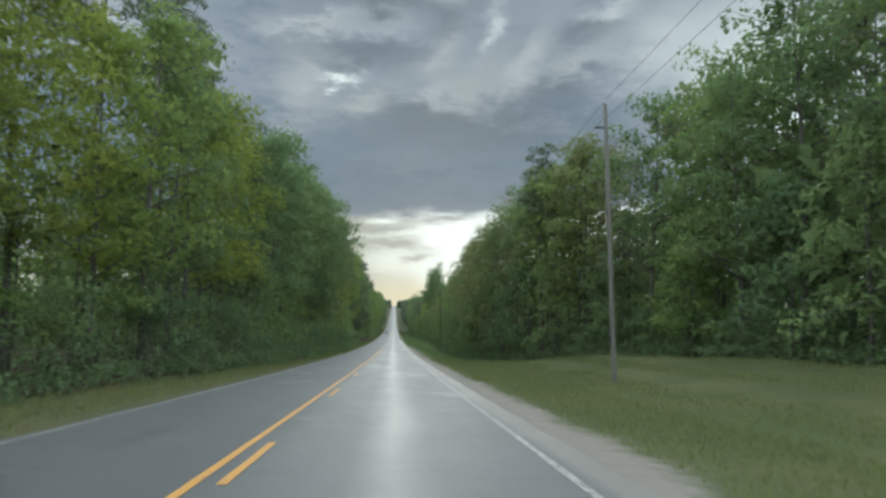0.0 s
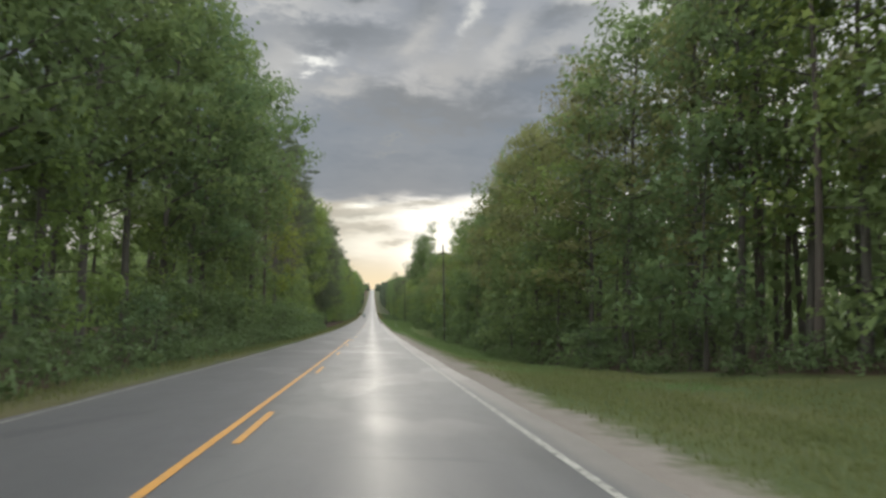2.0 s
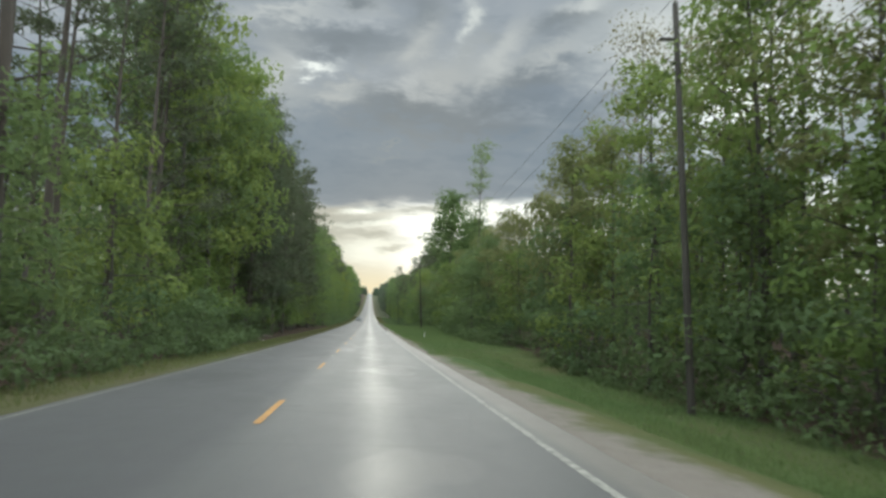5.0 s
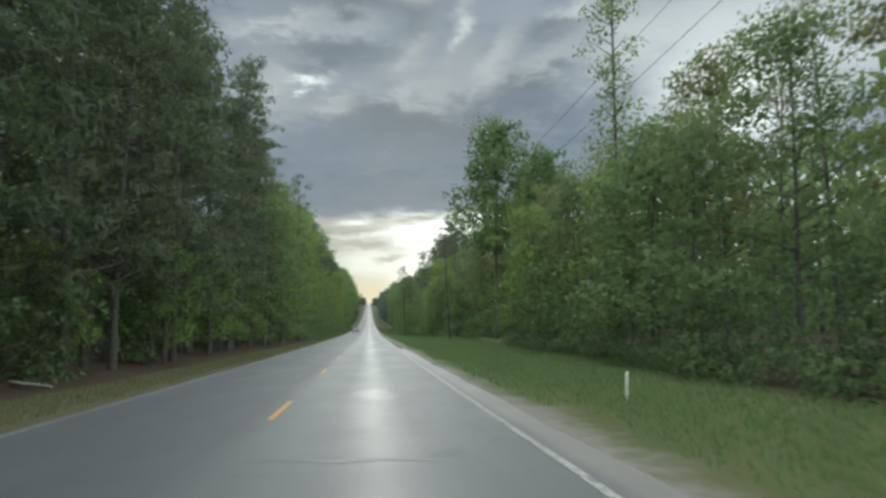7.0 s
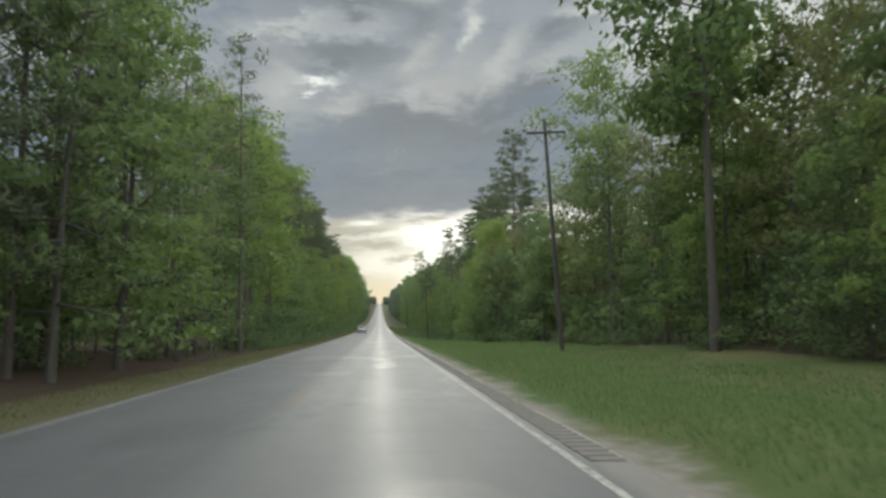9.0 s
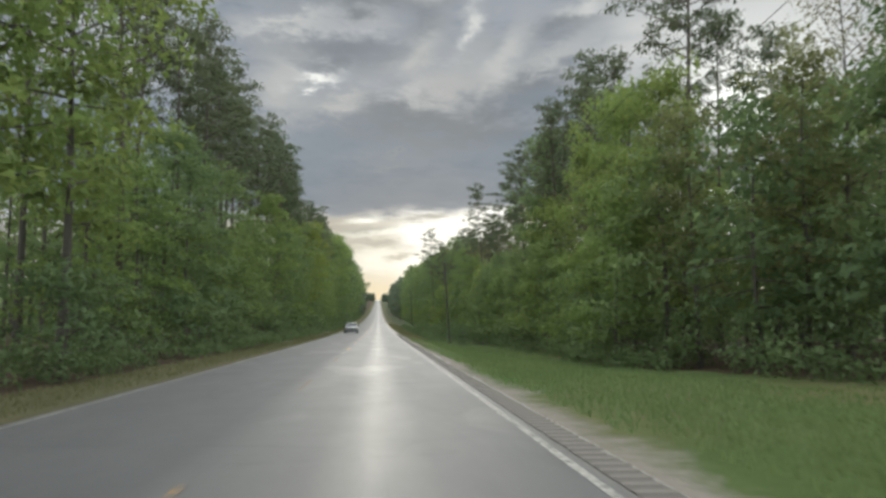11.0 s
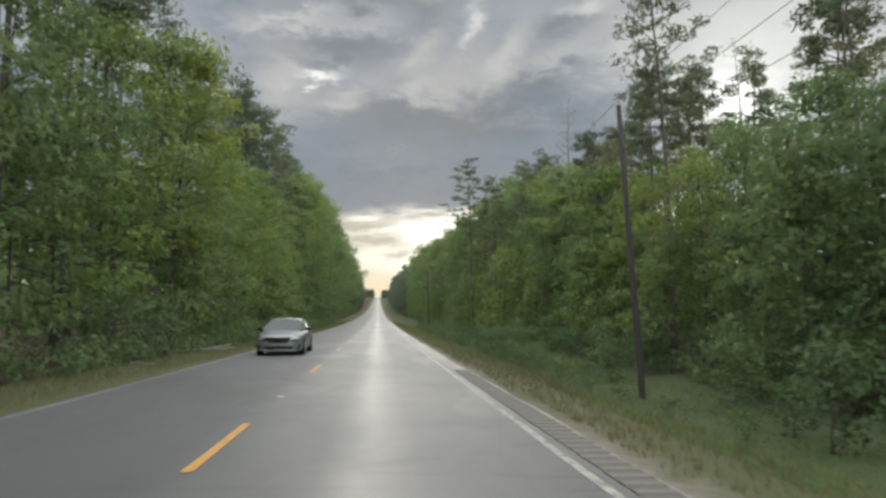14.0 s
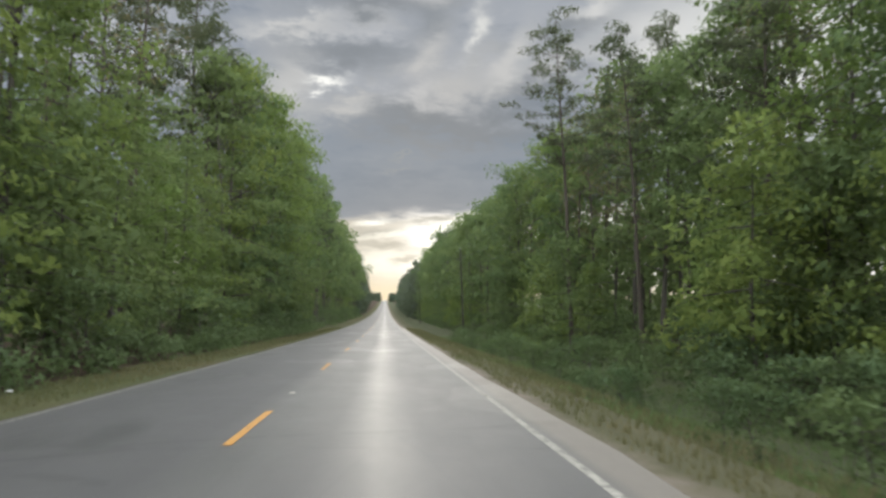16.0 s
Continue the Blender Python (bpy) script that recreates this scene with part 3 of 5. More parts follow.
def build_road():
    me = strip("road", ROAD_L, ROAD_R, -300, 470, ASPHALT, 0.0, 2.0, 10, 0.10, 0.12)
    road = tagged(new("road", me), "two-lane grey asphalt country road with worn wheel paths", "road", kind="structure")
    far = strip("far_road", ROAD_L, ROAD_R - 0.3, 470, 1760, ASPHALT, 0.0, 15, 2, 0, 0.12)
    part("far_carriageway", far, road)
    part("edge_line", strip("edge_line", LINE_R - 0.055, LINE_R + 0.055, -120, 900, WHITE_PAINT, 0.005, 1.5, 1, 0.02), road, "worn white edge line")
    part("edge_line", strip("edge_line", LINE_L - 0.03, LINE_L + 0.03, -120, 900, WHITE_PAINT, 0.005, 1.5, 1, 0.015), road, "worn white edge line")
    part("solid_line", strip("solid_line", -0.36, -0.25, -120, 106, YELLOW_PAINT, 0.005, 1.5, 1, 0.012), road, "solid yellow centre line")
    for i in range(-6, 75):
        y = 7.6 - 3.05 + i * 12.19
        part("dash", strip("dash", -0.055, 0.055, y, y + 3.05, YELLOW_FADED if 203 < y < 285 else YELLOW_PAINT, 0.005, 0.75, 1, 0.012), road, "worn yellow dash" if i == -6 else "")
    # raised reflectors in every fourth gap of the centre line
    verts = [(-0.06, -0.05, 0), (0.06, -0.05, 0), (0.06, 0.05, 0), (-0.06, 0.05, 0), (-0.04, -0.02, 0.022), (0.04, -0.02, 0.022), (0.04, 0.02, 0.022), (-0.04, 0.02, 0.022)]
    stud = mesh_of("road_stud", verts, [(0, 1, 5, 4), (1, 2, 6, 5), (2, 3, 7, 6), (3, 0, 4, 7), (4, 5, 6, 7)], MARKER_BODY)
    for i in range(-1, 6):
        y = 195.4 + i * 48.2
        ob = part("road_stud", stud, road, "pale raised road stud" if i == -1 else "")
        ob.location = (0.0, y, road_z(y) + crown(0) + 0.002)
    # tar-sealed cracks that run across the lane
    for cy, x0, x1, wide in ((171.5, 0.5, 2.6, 0.10), (243.2, 0.9, 2.5, 0.13), (254.0, 1.6, 3.3, 0.08), (306.5, 1.3, 3.4, 0.10), (349.0, 0.7, 2.2, 0.12), (352.6, 1.1, 3.2, 0.07), (41.0, 0.6, 2.4, 0.09), (106.0, 0.9, 3.2, 0.09)):
        verts = []
        for i in range(13):
            x = x0 + (x1 - x0) * i / 12
            yy = cy + 0.22 * noise.noise((x * 1.7, cy, 2.0))
            half = wide * (0.3 + 0.7 * math.sin(math.pi * (i + 0.5) / 13)) * (0.8 + 0.5 * noise.noise((x * 5, cy, 7.0)))
            verts += [(x, yy - half, road_z(yy - half) + crown(x) + 0.004), (x, yy + half, road_z(yy + half) + crown(x) + 0.004)]
        part("crack_seal", mesh_of("crack_seal", verts, [(2 * i, 2 * i + 2, 2 * i + 3, 2 * i + 1) for i in range(12)], TAR), road, "dark tar-sealed crack")
    # ribbed shoulder: raised bars with hollows between them, the hollows' shade painted darker
    verts, faces, hollow = [], [], []
    y = 218.0
    while y < 347:
        if noise.noise((y * 0.05, 3.0, 1.0)) > -0.42 or y > 325:
            k = len(verts)
            for dy, dz in ((0.0, 0.006), (0.03, 0.018), (0.14, 0.018), (0.17, 0.006), (0.31, 0.006)):
                for x in (4.0 + 0.03 * noise.noise((y * 2.0, 1.0, 0)), 4.40 + 0.05 * noise.noise((y * 2.0, 5.0, 0))):
                    verts.append((x, y + dy, road_z(y + dy) + crown(x) + dz))
            faces += [(k + 2 * i, k + 2 * i + 1, k + 2 * i + 3, k + 2 * i + 2) for i in range(4)]
            hollow += [1, 0, 1, 1]
        y += 0.31
    me = mesh_of("rumble_strip", verts, faces, RIDGE)
    me.materials.append(GROOVE)
    me.polygons.foreach_set("material_index", hollow)
    tagged(part("rumble_strip", me, road, "grooved rumble strip along the shoulder"), kind="stuff")
    return road


build_ground()
build_road()

# ---- plants ----
rng = random.Random(11)
nrng = np.random.default_rng(5)


class Shape:
    """Gathers tubes or leaves for one mesh."""

    def __init__(self):
        self.v, self.f, self.n = [], [], []

    def tube(self, pts, radii, sides=7):
        k0 = len(self.v)
        for i, p in enumerate(pts):
            p = Vector(p)
            d = (Vector(pts[min(i + 1, len(pts) - 1)]) - Vector(pts[max(i - 1, 0)])).normalized()
            u = d.orthogonal().normalized()
            w = d.cross(u)
            for s in range(sides):
                a = 2 * math.pi * s / sides
                self.v.append(p + (u * math.cos(a) + w * math.sin(a)) * radii[i])
        for i in range(len(pts) - 1):
            for s in range(sides):
                a, b = k0 + i * sides + s, k0 + i * sides + (s + 1) % sides
                self.f.append((a, b, b + sides, a + sides))
        self.f.append(tuple(range(k0 + (len(pts) - 1) * sides, k0 + len(pts) * sides)))

    def leaves(self, centres, size, slim=0.6, out=None, gen=None):
        """A pointed leaf at each centre, its face turned roughly along out."""
        gen = gen or nrng
        c = np.asarray(centres, float)
        n = len(c)
        face = gen.normal(size=(n, 3)) * 0.42
        soft = gen.normal(size=(n, 3)) * 0.13
        if out is not None:
            face += np.asarray(out) * 0.9
            soft += np.asarray(out) * 0.9
        face[:, 2] += 0.4
        soft[:, 2] += 0.3
        soft /= np.linalg.norm(soft, axis=1)[:, None] + 1e-9
        face /= np.linalg.norm(face, axis=1)[:, None] + 1e-9
        u = gen.normal(size=(n, 3))
        u[:, 2] -= 0.4
        u -= face * (u * face).sum(1)[:, None]
        u /= np.linalg.norm(u, axis=1)[:, None] + 1e-9
        w = np.cross(u, face)
        s = size * gen.uniform(0.6, 1.35, (n, 1))
        a, b = c - u * s * 0.5, c + u * s * 0.5
        skew = gen.uniform(-0.25, 0.25, (n, 1)) * s
        k0 = len(self.v)
        self.v += np.stack([a - w * s * slim * 0.5, a + w * s * slim * 0.5 + u * skew, b + w * skew], 1).reshape(-1, 3).tolist()
        self.f += (np.arange(n * 3).reshape(n, 3) + k0).tolist()
        self.n += np.repeat(soft, 3, 0).tolist()

    def clump(self, c, n, r, size, slim, squash=0.62):
        """A rounded spray of leaves about c."""
        p = cloud_of(c, n, r, squash)
        self.leaves(p, size, slim, (p - np.asarray(c)[None]) / r)

    def mesh(self, name, mat, smooth=False):
        me = mesh_of(name, self.v, self.f, mat, smooth or bool(self.n))
        if self.n:
            # leaves of one spray catch the light together
            me.normals_split_custom_set_from_vertices(self.n)
        return me


def cloud_of(c, n, r, squash=0.7):
    p = nrng.normal(size=(n, 3))
    p[:, 2] = np.where(p[:, 2] < 0, p[:, 2] * nrng.uniform(0.2, 1.0, n), p[:, 2])
    p *= (nrng.uniform(0.3, 1.0, (n, 1)) ** 0.4) / (np.linalg.norm(p, axis=1)[:, None] + 1e-9)
    p *= 1 + 0.22 * np.sin(p[:, :1] * 5.0 + p[:, 1:2] * 7.0)
    return np.asarray(c)[None] + p * np.array([r, r, r * squash])


def bent(h, lean, wob, n=8, seed=0):
    r = random.Random(seed)
    a, b = r.uniform(0, 6.28), r.uniform(0, 6.28)
    pts = []
    for i in range(n):
        u = i / (n - 1)
        pts.append(Vector((lean * u * math.cos(a) + wob * math.sin(u * 5 + b) * u, lean * u * math.sin(a) + wob * math.cos(u * 4 + a) * u, h * u - (0.3 if i == 0 else 0))))
    return pts


def along(pts, u):
    k = u * (len(pts) - 1)
    i = min(int(k), len(pts) - 2)
    return pts[i].lerp(pts[i + 1], k - i)


def build_tree(name, label, h, girth, bark, leaf, start, reach, limbs, clumps, leaves, size, form="round", seed=1, slim=0.6, clump_r=0.8, category="tree", squash=0.62):
    """A trunk with limbs, and a crown of leaf clumps along them."""
    r = random.Random(seed)
    root = new(name)
    tagged(root, label, category, "roadside trees")
    wood, crown_shape = Shape(), Shape()
    spine = bent(h, h * 0.03, 0.25, 9, seed)
    radii = [girth * (1.25 if i == 0 else 1) * (1 - 0.9 * i / 8) for i in range(9)]
    wood.tube(spine, radii, 8 if h > 12 else 5)
    spots = []
    for i in range(limbs):
        u = start + (0.99 - start) * ((i + r.random() * 0.8) / limbs)
        rel = (u - start) / (1 - start)
        if form == "round":
            span = reach * (0.35 + 0.65 * math.sin(math.pi * min(1, 0.22 + 0.78 * rel)) ** 0.8) * r.uniform(0.65, 1.15)
            rise = r.uniform(0.1, 0.55)
        elif form == "droop":
            span = reach * (1 - 0.55 * rel) * r.uniform(0.7, 1.15)
            rise = r.uniform(-0.15, 0.2)
        elif form == "pine":
            span = reach * (0.95 - 0.6 * rel * rel) * r.uniform(0.45, 1.1)
            rise = r.uniform(0.05, 0.5)
        else:  # slender
            span = reach * (0.5 + 0.5 * math.sin(math.pi * rel)) * r.uniform(0.6, 1.2)
            rise = r.uniform(0.5, 1.1)
        a = i * 2.4 + r.uniform(-0.5, 0.5)
        p0 = along(spine, u)
        d = Vector((math.cos(a), math.sin(a), rise))
        sag = -0.16 * span if form == "droop" else 0.05 * span
        pts = [p0, p0 + d * span * 0.5 + Vector((0, 0, sag * 0.2)), p0 + d * span + Vector((r.uniform(-0.3, 0.3), r.uniform(-0.3, 0.3), sag))]
        g = girth * (1 - 0.85 * u) * 0.42 + 0.012
        wood.tube(pts, [g, g * 0.6, g * 0.2], 4 if h > 12 else 3)
        k = max(1, round(clumps * (0.8 if form == "pine" else 0.55) * (0.5 + 0.5 * span / reach)))
        for j in range(k):
            t = 1.0 - (j + r.random() * 0.5) / k * (0.55 if form == "pine" else 0.75)
            c = along(pts, min(1, t)) + Vector((r.gauss(0, 0.35), r.gauss(0, 0.35), r.gauss(0, 0.25)))
            if form == "droop":
                c.z -= r.uniform(0, 0.5)
            spots.append(c)
            if h > 12 and j < 2 and r.random() < 0.5:
                wood.tube([along(pts, min(1, t * 0.85)), c], [g * 0.35, 0.008], 3)
    for j in range(4):
        spots.append(along(spine, 0.99 - 0.03 * j) + Vector((r.gauss(0, 0.3), r.gauss(0, 0.3), 0.2)))
    per = max(6, leaves // len(spots))
    for c in spots:
        swell = r.uniform(0.55, 1.3)
        crown_shape.clump(c, max(6, int(per * (0.35 + 0.65 * swell * swell))), clump_r * (1.12 if form == "pine" else 1.42) * swell, size * (1.0 if form in ("pine", "slender") else 1.08), min(0.8, slim * 1.1), squash)
    part("trunk", wood.mesh("trunk", bark, True), root)
    part("crown", crown_shape.mesh("crown", leaf), root)
    return root


MASTERS, USED = {}, {}


def master(kind, *args, **kw):
    MASTERS.setdefault(kind, []).append((args, kw))


def plant(kind, x, y, size=1.0, variant=None, turn=None, tall=1.0, label=""):
    """Stands one plant of that kind on the ground; the first of its kind is built, the others copy it."""
    kinds = MASTERS[kind]
    i = (rng.randrange(len(kinds)) if variant is None else variant) % len(kinds)
    spin = rng.uniform(0, 360) if turn is None else turn
    if (kind, i) not in USED:
        args, kw = kinds[i]
        ob = build_tree(*args, **kw)
        USED[kind, i] = ob
        # the pattern for the rest keeps its own size and stands back in the wood
        bx, by = -33.0 - 2 * (len(USED) % 3), 30 + 10.5 * len(USED)
        ob.matrix_basis = pose(bx, by, ground_z(bx, by), 0, 0, spin)
    m = pose(x, y, ground_z(x, y) - 0.02, rng.uniform(-1.5, 1.5), rng.uniform(-1.5, 1.5), spin) @ Matrix.Diagonal((size, size, size * tall, 1))
    ob = copy_thing(USED[kind, i], m)
    if label:
        tagged(ob, label)
    return ob


B = "slender broadleaf tree in fresh green spring leaf"
for s in range(4):
    master("broad", "broadleaf_tree", B, 19, 0.20, BARK_GREY, LEAF_GREEN, 0.24 + 0.06 * (s % 3), 3.8, 28, 4.5, 5200, 0.262, "round", 20 + s, slim=0.7, clump_r=0.95)
for s in range(3):
    master("light", "broadleaf_tree", "tall tree in light green young spring leaf", 18, 0.18, BARK_GREY, LEAF_LIGHT, 0.26, 3.6, 26, 4.5, 5000, 0.262, "round", 40 + s, slim=0.7, clump_r=0.9)
for s in range(2):
    master("gold", "broadleaf_tree", "tall tree in yellow-green young spring leaf", 18, 0.18, BARK_GREY, LEAF_GOLD, 0.26, 3.6, 26, 4.5, 4800, 0.258, "round", 230 + s, slim=0.7, clump_r=0.9)
for s in range(3):
    master("olive", "broadleaf_tree", "tall tree in thin olive-green opening leaf", 19, 0.18, BARK_GREY, LEAF_OLIVE, 0.24 + 0.05 * s, 3.6, 28, 4.5, 4600, 0.262, "round", 210 + s, slim=0.7, clump_r=0.85)
for s in range(3):
    master("bud", "budding_tree", "tall bare-branched tree with sparse olive-brown buds", 20, 0.17, BARK_GREY, LEAF_BROWN, 0.35, 3.0, 30, 4, 2000, 0.19, "slender", 50 + s, clump_r=0.75)
for s in range(3):
    master("pine", "pine_tree", "tall dark pine with a bare scaly trunk", 24, 0.19, BARK_PINE, NEEDLES, 0.55 + 0.06 * (s % 2), 3.3, 30, 4, 3400, 0.38, "pine", 60 + s, slim=0.26, clump_r=0.62, squash=0.34)
for s in range(2):
    master("fullpine", "pine_tree", "dark full-crowned pine branching from low down", 22, 0.17, BARK_PINE, NEEDLES, 0.13, 3.4, 46, 3.5, 4600, 0.42, "pine", 70 + s, slim=0.26, clump_r=0.8)
for s in range(3):
    master("under", "understory_tree", "low spreading understory tree in green leaf", 8.5, 0.09, BARK_GREY, LEAF_GREEN, 0.22, 3.0, 18, 5, 1900, 0.25, "droop", 80 + s, clump_r=0.7)
for s in range(2):
    master("bright", "understory_tree", "understory tree with bright yellow-green drooping sprays", 8.0, 0.09, BARK_GREY, LEAF_LIGHT, 0.22, 3.0, 16, 5, 2500, 0.225, "droop", 90 + s, clump_r=0.65)
for s in range(2):
    master("tallpine", "pine_tree", "tall thin-crowned pine with a long bare trunk", 24, 0.24, BARK_PINE, NEEDLES, 0.68, 3.2, 17, 3.2, 2600, 0.40, "pine", 180 + s, slim=0.28, clump_r=0.6, squash=0.4)
master("dense", "broadleaf_tree", "round-topped tree in dense deep green leaf", 19, 0.2, BARK_GREY, LEAF_DEEP, 0.40, 3.8, 30, 5, 7600, 0.30, "round", 220, slim=0.75, clump_r=1.05)
master("column", "broadleaf_tree", "tall narrow tree thinly leafed to the top", 23, 0.16, BARK_GREY, LEAF_GREEN, 0.36, 1.3, 36, 2.8, 2600, 0.22, "slender", 200, clump_r=0.62)
master("snag", "dead_tree", "bare dead tree with short broken limbs", 24.5, 0.15, BARK_GREY, LEAF_BROWN, 0.55, 2.3, 22, 1, 60, 0.12, "pine", 190, clump_r=0.3)
master("bare_pine", "pine_tree", "slim half-dead pine with thin bare branches", 23, 0.17, BARK_PINE, NEEDLES, 0.28, 2.6, 40, 1.2, 1100, 0.40, "pine", 160, slim=0.28, clump_r=0.5)
for s in range(2):
    master("pale", "broadleaf_tree", "tall leafy tree with a pale grey trunk", 19, 0.24, BARK_PALE, LEAF_GREEN, 0.42, 3.6, 22, 4.5, 3200, 0.30, "round", 150 + s, clump_r=0.85)
for s in range(3):
    master("feather", "broadleaf_tree", "spreading tree with feathery bright green drooping sprays", 15, 0.16, BARK_GREY, LEAF_LIGHT if s == 0 else LEAF_GREEN, 0.14, 4.2, 30, 5, 4600, 0.245, "droop", 140 + s, slim=0.66, clump_r=0.95, squash=0.30)
for s in range(3):
    master("shrub", "shrub", "dense green roadside shrub", 2.6, 0.04, BARK_GREY, LEAF_SHRUB, 0.05, 1.5, 12, 4, 760, 0.18, "round", 100 + s, clump_r=0.5, category="shrub")
for s in range(2):
    master("mid", "broadleaf_tree", B, 19, 0.19, BARK_GREY, LEAF_GREEN, 0.26, 3.8, 22, 4, 1600, 0.47, "round", 130 + s, clump_r=0.95)
    master("back", "forest_tree", "forest tree standing deeper in the wood", 18, 0.17, BARK_GREY, LEAF_GREEN, 0.2, 3.8, 18, 3.5, 760, 0.64, "round", 110 + s, clump_r=1.1)
master("backpine", "pine_tree", "slim pine standing deeper in the wood", 23, 0.19, BARK_PINE, NEEDLES, 0.55, 2.8, 16, 3.5, 900, 0.65, "pine", 120, slim=0.3, clump_r=0.8)


# how tall the wood's edge grows along the road: place, metres
TALL_LEFT = [(0, 15), (28, 16), (40, 18), (60, 21), (80, 22), (100, 22), (125, 21), (150, 24), (200, 23), (255, 21), (280, 24), (340, 24), (385, 22), (450, 25), (640, 25)]
TALL_RIGHT = [(0, 20), (35, 21.5), (60, 20.5), (80, 18), (95, 17.5), (115, 17), (135, 16), (158, 14.5), (172, 11), (187, 10.2), (205, 10.6), (222, 11.5), (234, 13), (244, 17), (256, 16.5), (263, 12), (282, 11.5), (290, 15), (305, 15.5), (318, 14), (332, 13), (346, 11.5), (366, 12.5), (382, 14), (394, 16.5), (403, 19), (432, 22), (457, 21), (510, 22), (580, 24), (640, 24)]


def tall_at(rows, y):
    return float(np.interp(y, [a for a, _ in rows], [b for _, b in rows]))


HEIGHT = {"bare_pine": 23.5, "broad": 19.5, "light": 18.5, "bud": 21.0, "feather": 15.5, "mid": 19.5, "gold": 18.5, "olive": 19.5, "pine": 24.5, "tallpine": 24.5, "fullpine": 22.5, "back": 18.5, "backpine": 23.5}


def mix_kind(y, side, row):
    """The kinds that stand along the road change from stretch to stretch."""
    if y > 465 and row < 2:
        return rng.choice(("mid", "mid", "backpine", "back"))
    if row == 2:
        return "backpine" if rng.random() < 0.3 else "back"
    if side < 0:
        if 212 <= y < 240:
            return rng.choice(("fullpine", "fullpine", "broad") if row == 0 else ("pine", "pine", "bud"))
        if 176 < y < 212:
            return rng.choice(("fullpine", "fullpine", "pine") if row == 0 else ("pine", "broad", "light"))
        if 106 < y < 130:
            return rng.choice(("bud", "bare_pine", "tallpine"))
        if 130 <= y < 160:
            return rng.choice(("pine", "fullpine", "bare_pine"))
        if 244 < y < 282:
            return rng.choice(("bud", "light", "bare_pine", "broad") if row == 0 else ("bud", "tallpine"))
        if y > 226:
            if row == 0:
                return rng.choice(("feather", "feather", "light") if y > 366 or 282 < y < 345 else ("feather", "light", "broad"))
            return "pine" if 296 < y < 430 or rng.random() < 0.6 else "bud"
        if 152 < y:
            return rng.choice(("pine", "light", "broad"))
        if row == 1 and (24 < y < 60 or rng.random() < 0.4):
            return "pine"
        if row == 0 and (8 < y < 26 or 35 < y < 48):
            return "gold"
        if row == 0 and 48 < y < 107:
            return "broad"
        return "light" if rng.random() < 0.4 else ("mid" if row == 1 else "broad")
    if 340 < y < 386:
        return rng.choice(("mid", "bud", "mid") if row == 1 else ("broad", "broad", "light", "bud"))
    if row == 1 and (y > 285 or 60 < y < 84) and rng.random() < 0.6:
        return "pine"
    if 162 < y < 238 and row == 1:
        return "bud"
    if 246 < y < 284:
        return rng.choice(("bud", "olive", "broad") if row == 0 else ("bud",))
    if 82 < y < 160 and row == 1:
        return "bud"
    if 60 < y < 240 and row == 0:
        return rng.choice(("olive", "olive", "olive", "broad", "light"))
    if 95 < y < 300:
        return rng.choice(("mid" if row == 1 else "broad", "light", "bud", "light") if y > 185 else ("mid" if row == 1 else "broad", "light", "bud", "broad"))
    return rng.choice(("mid", "mid", "light", "bud") if row == 1 else ("broad", "broad", "light", "bud"))


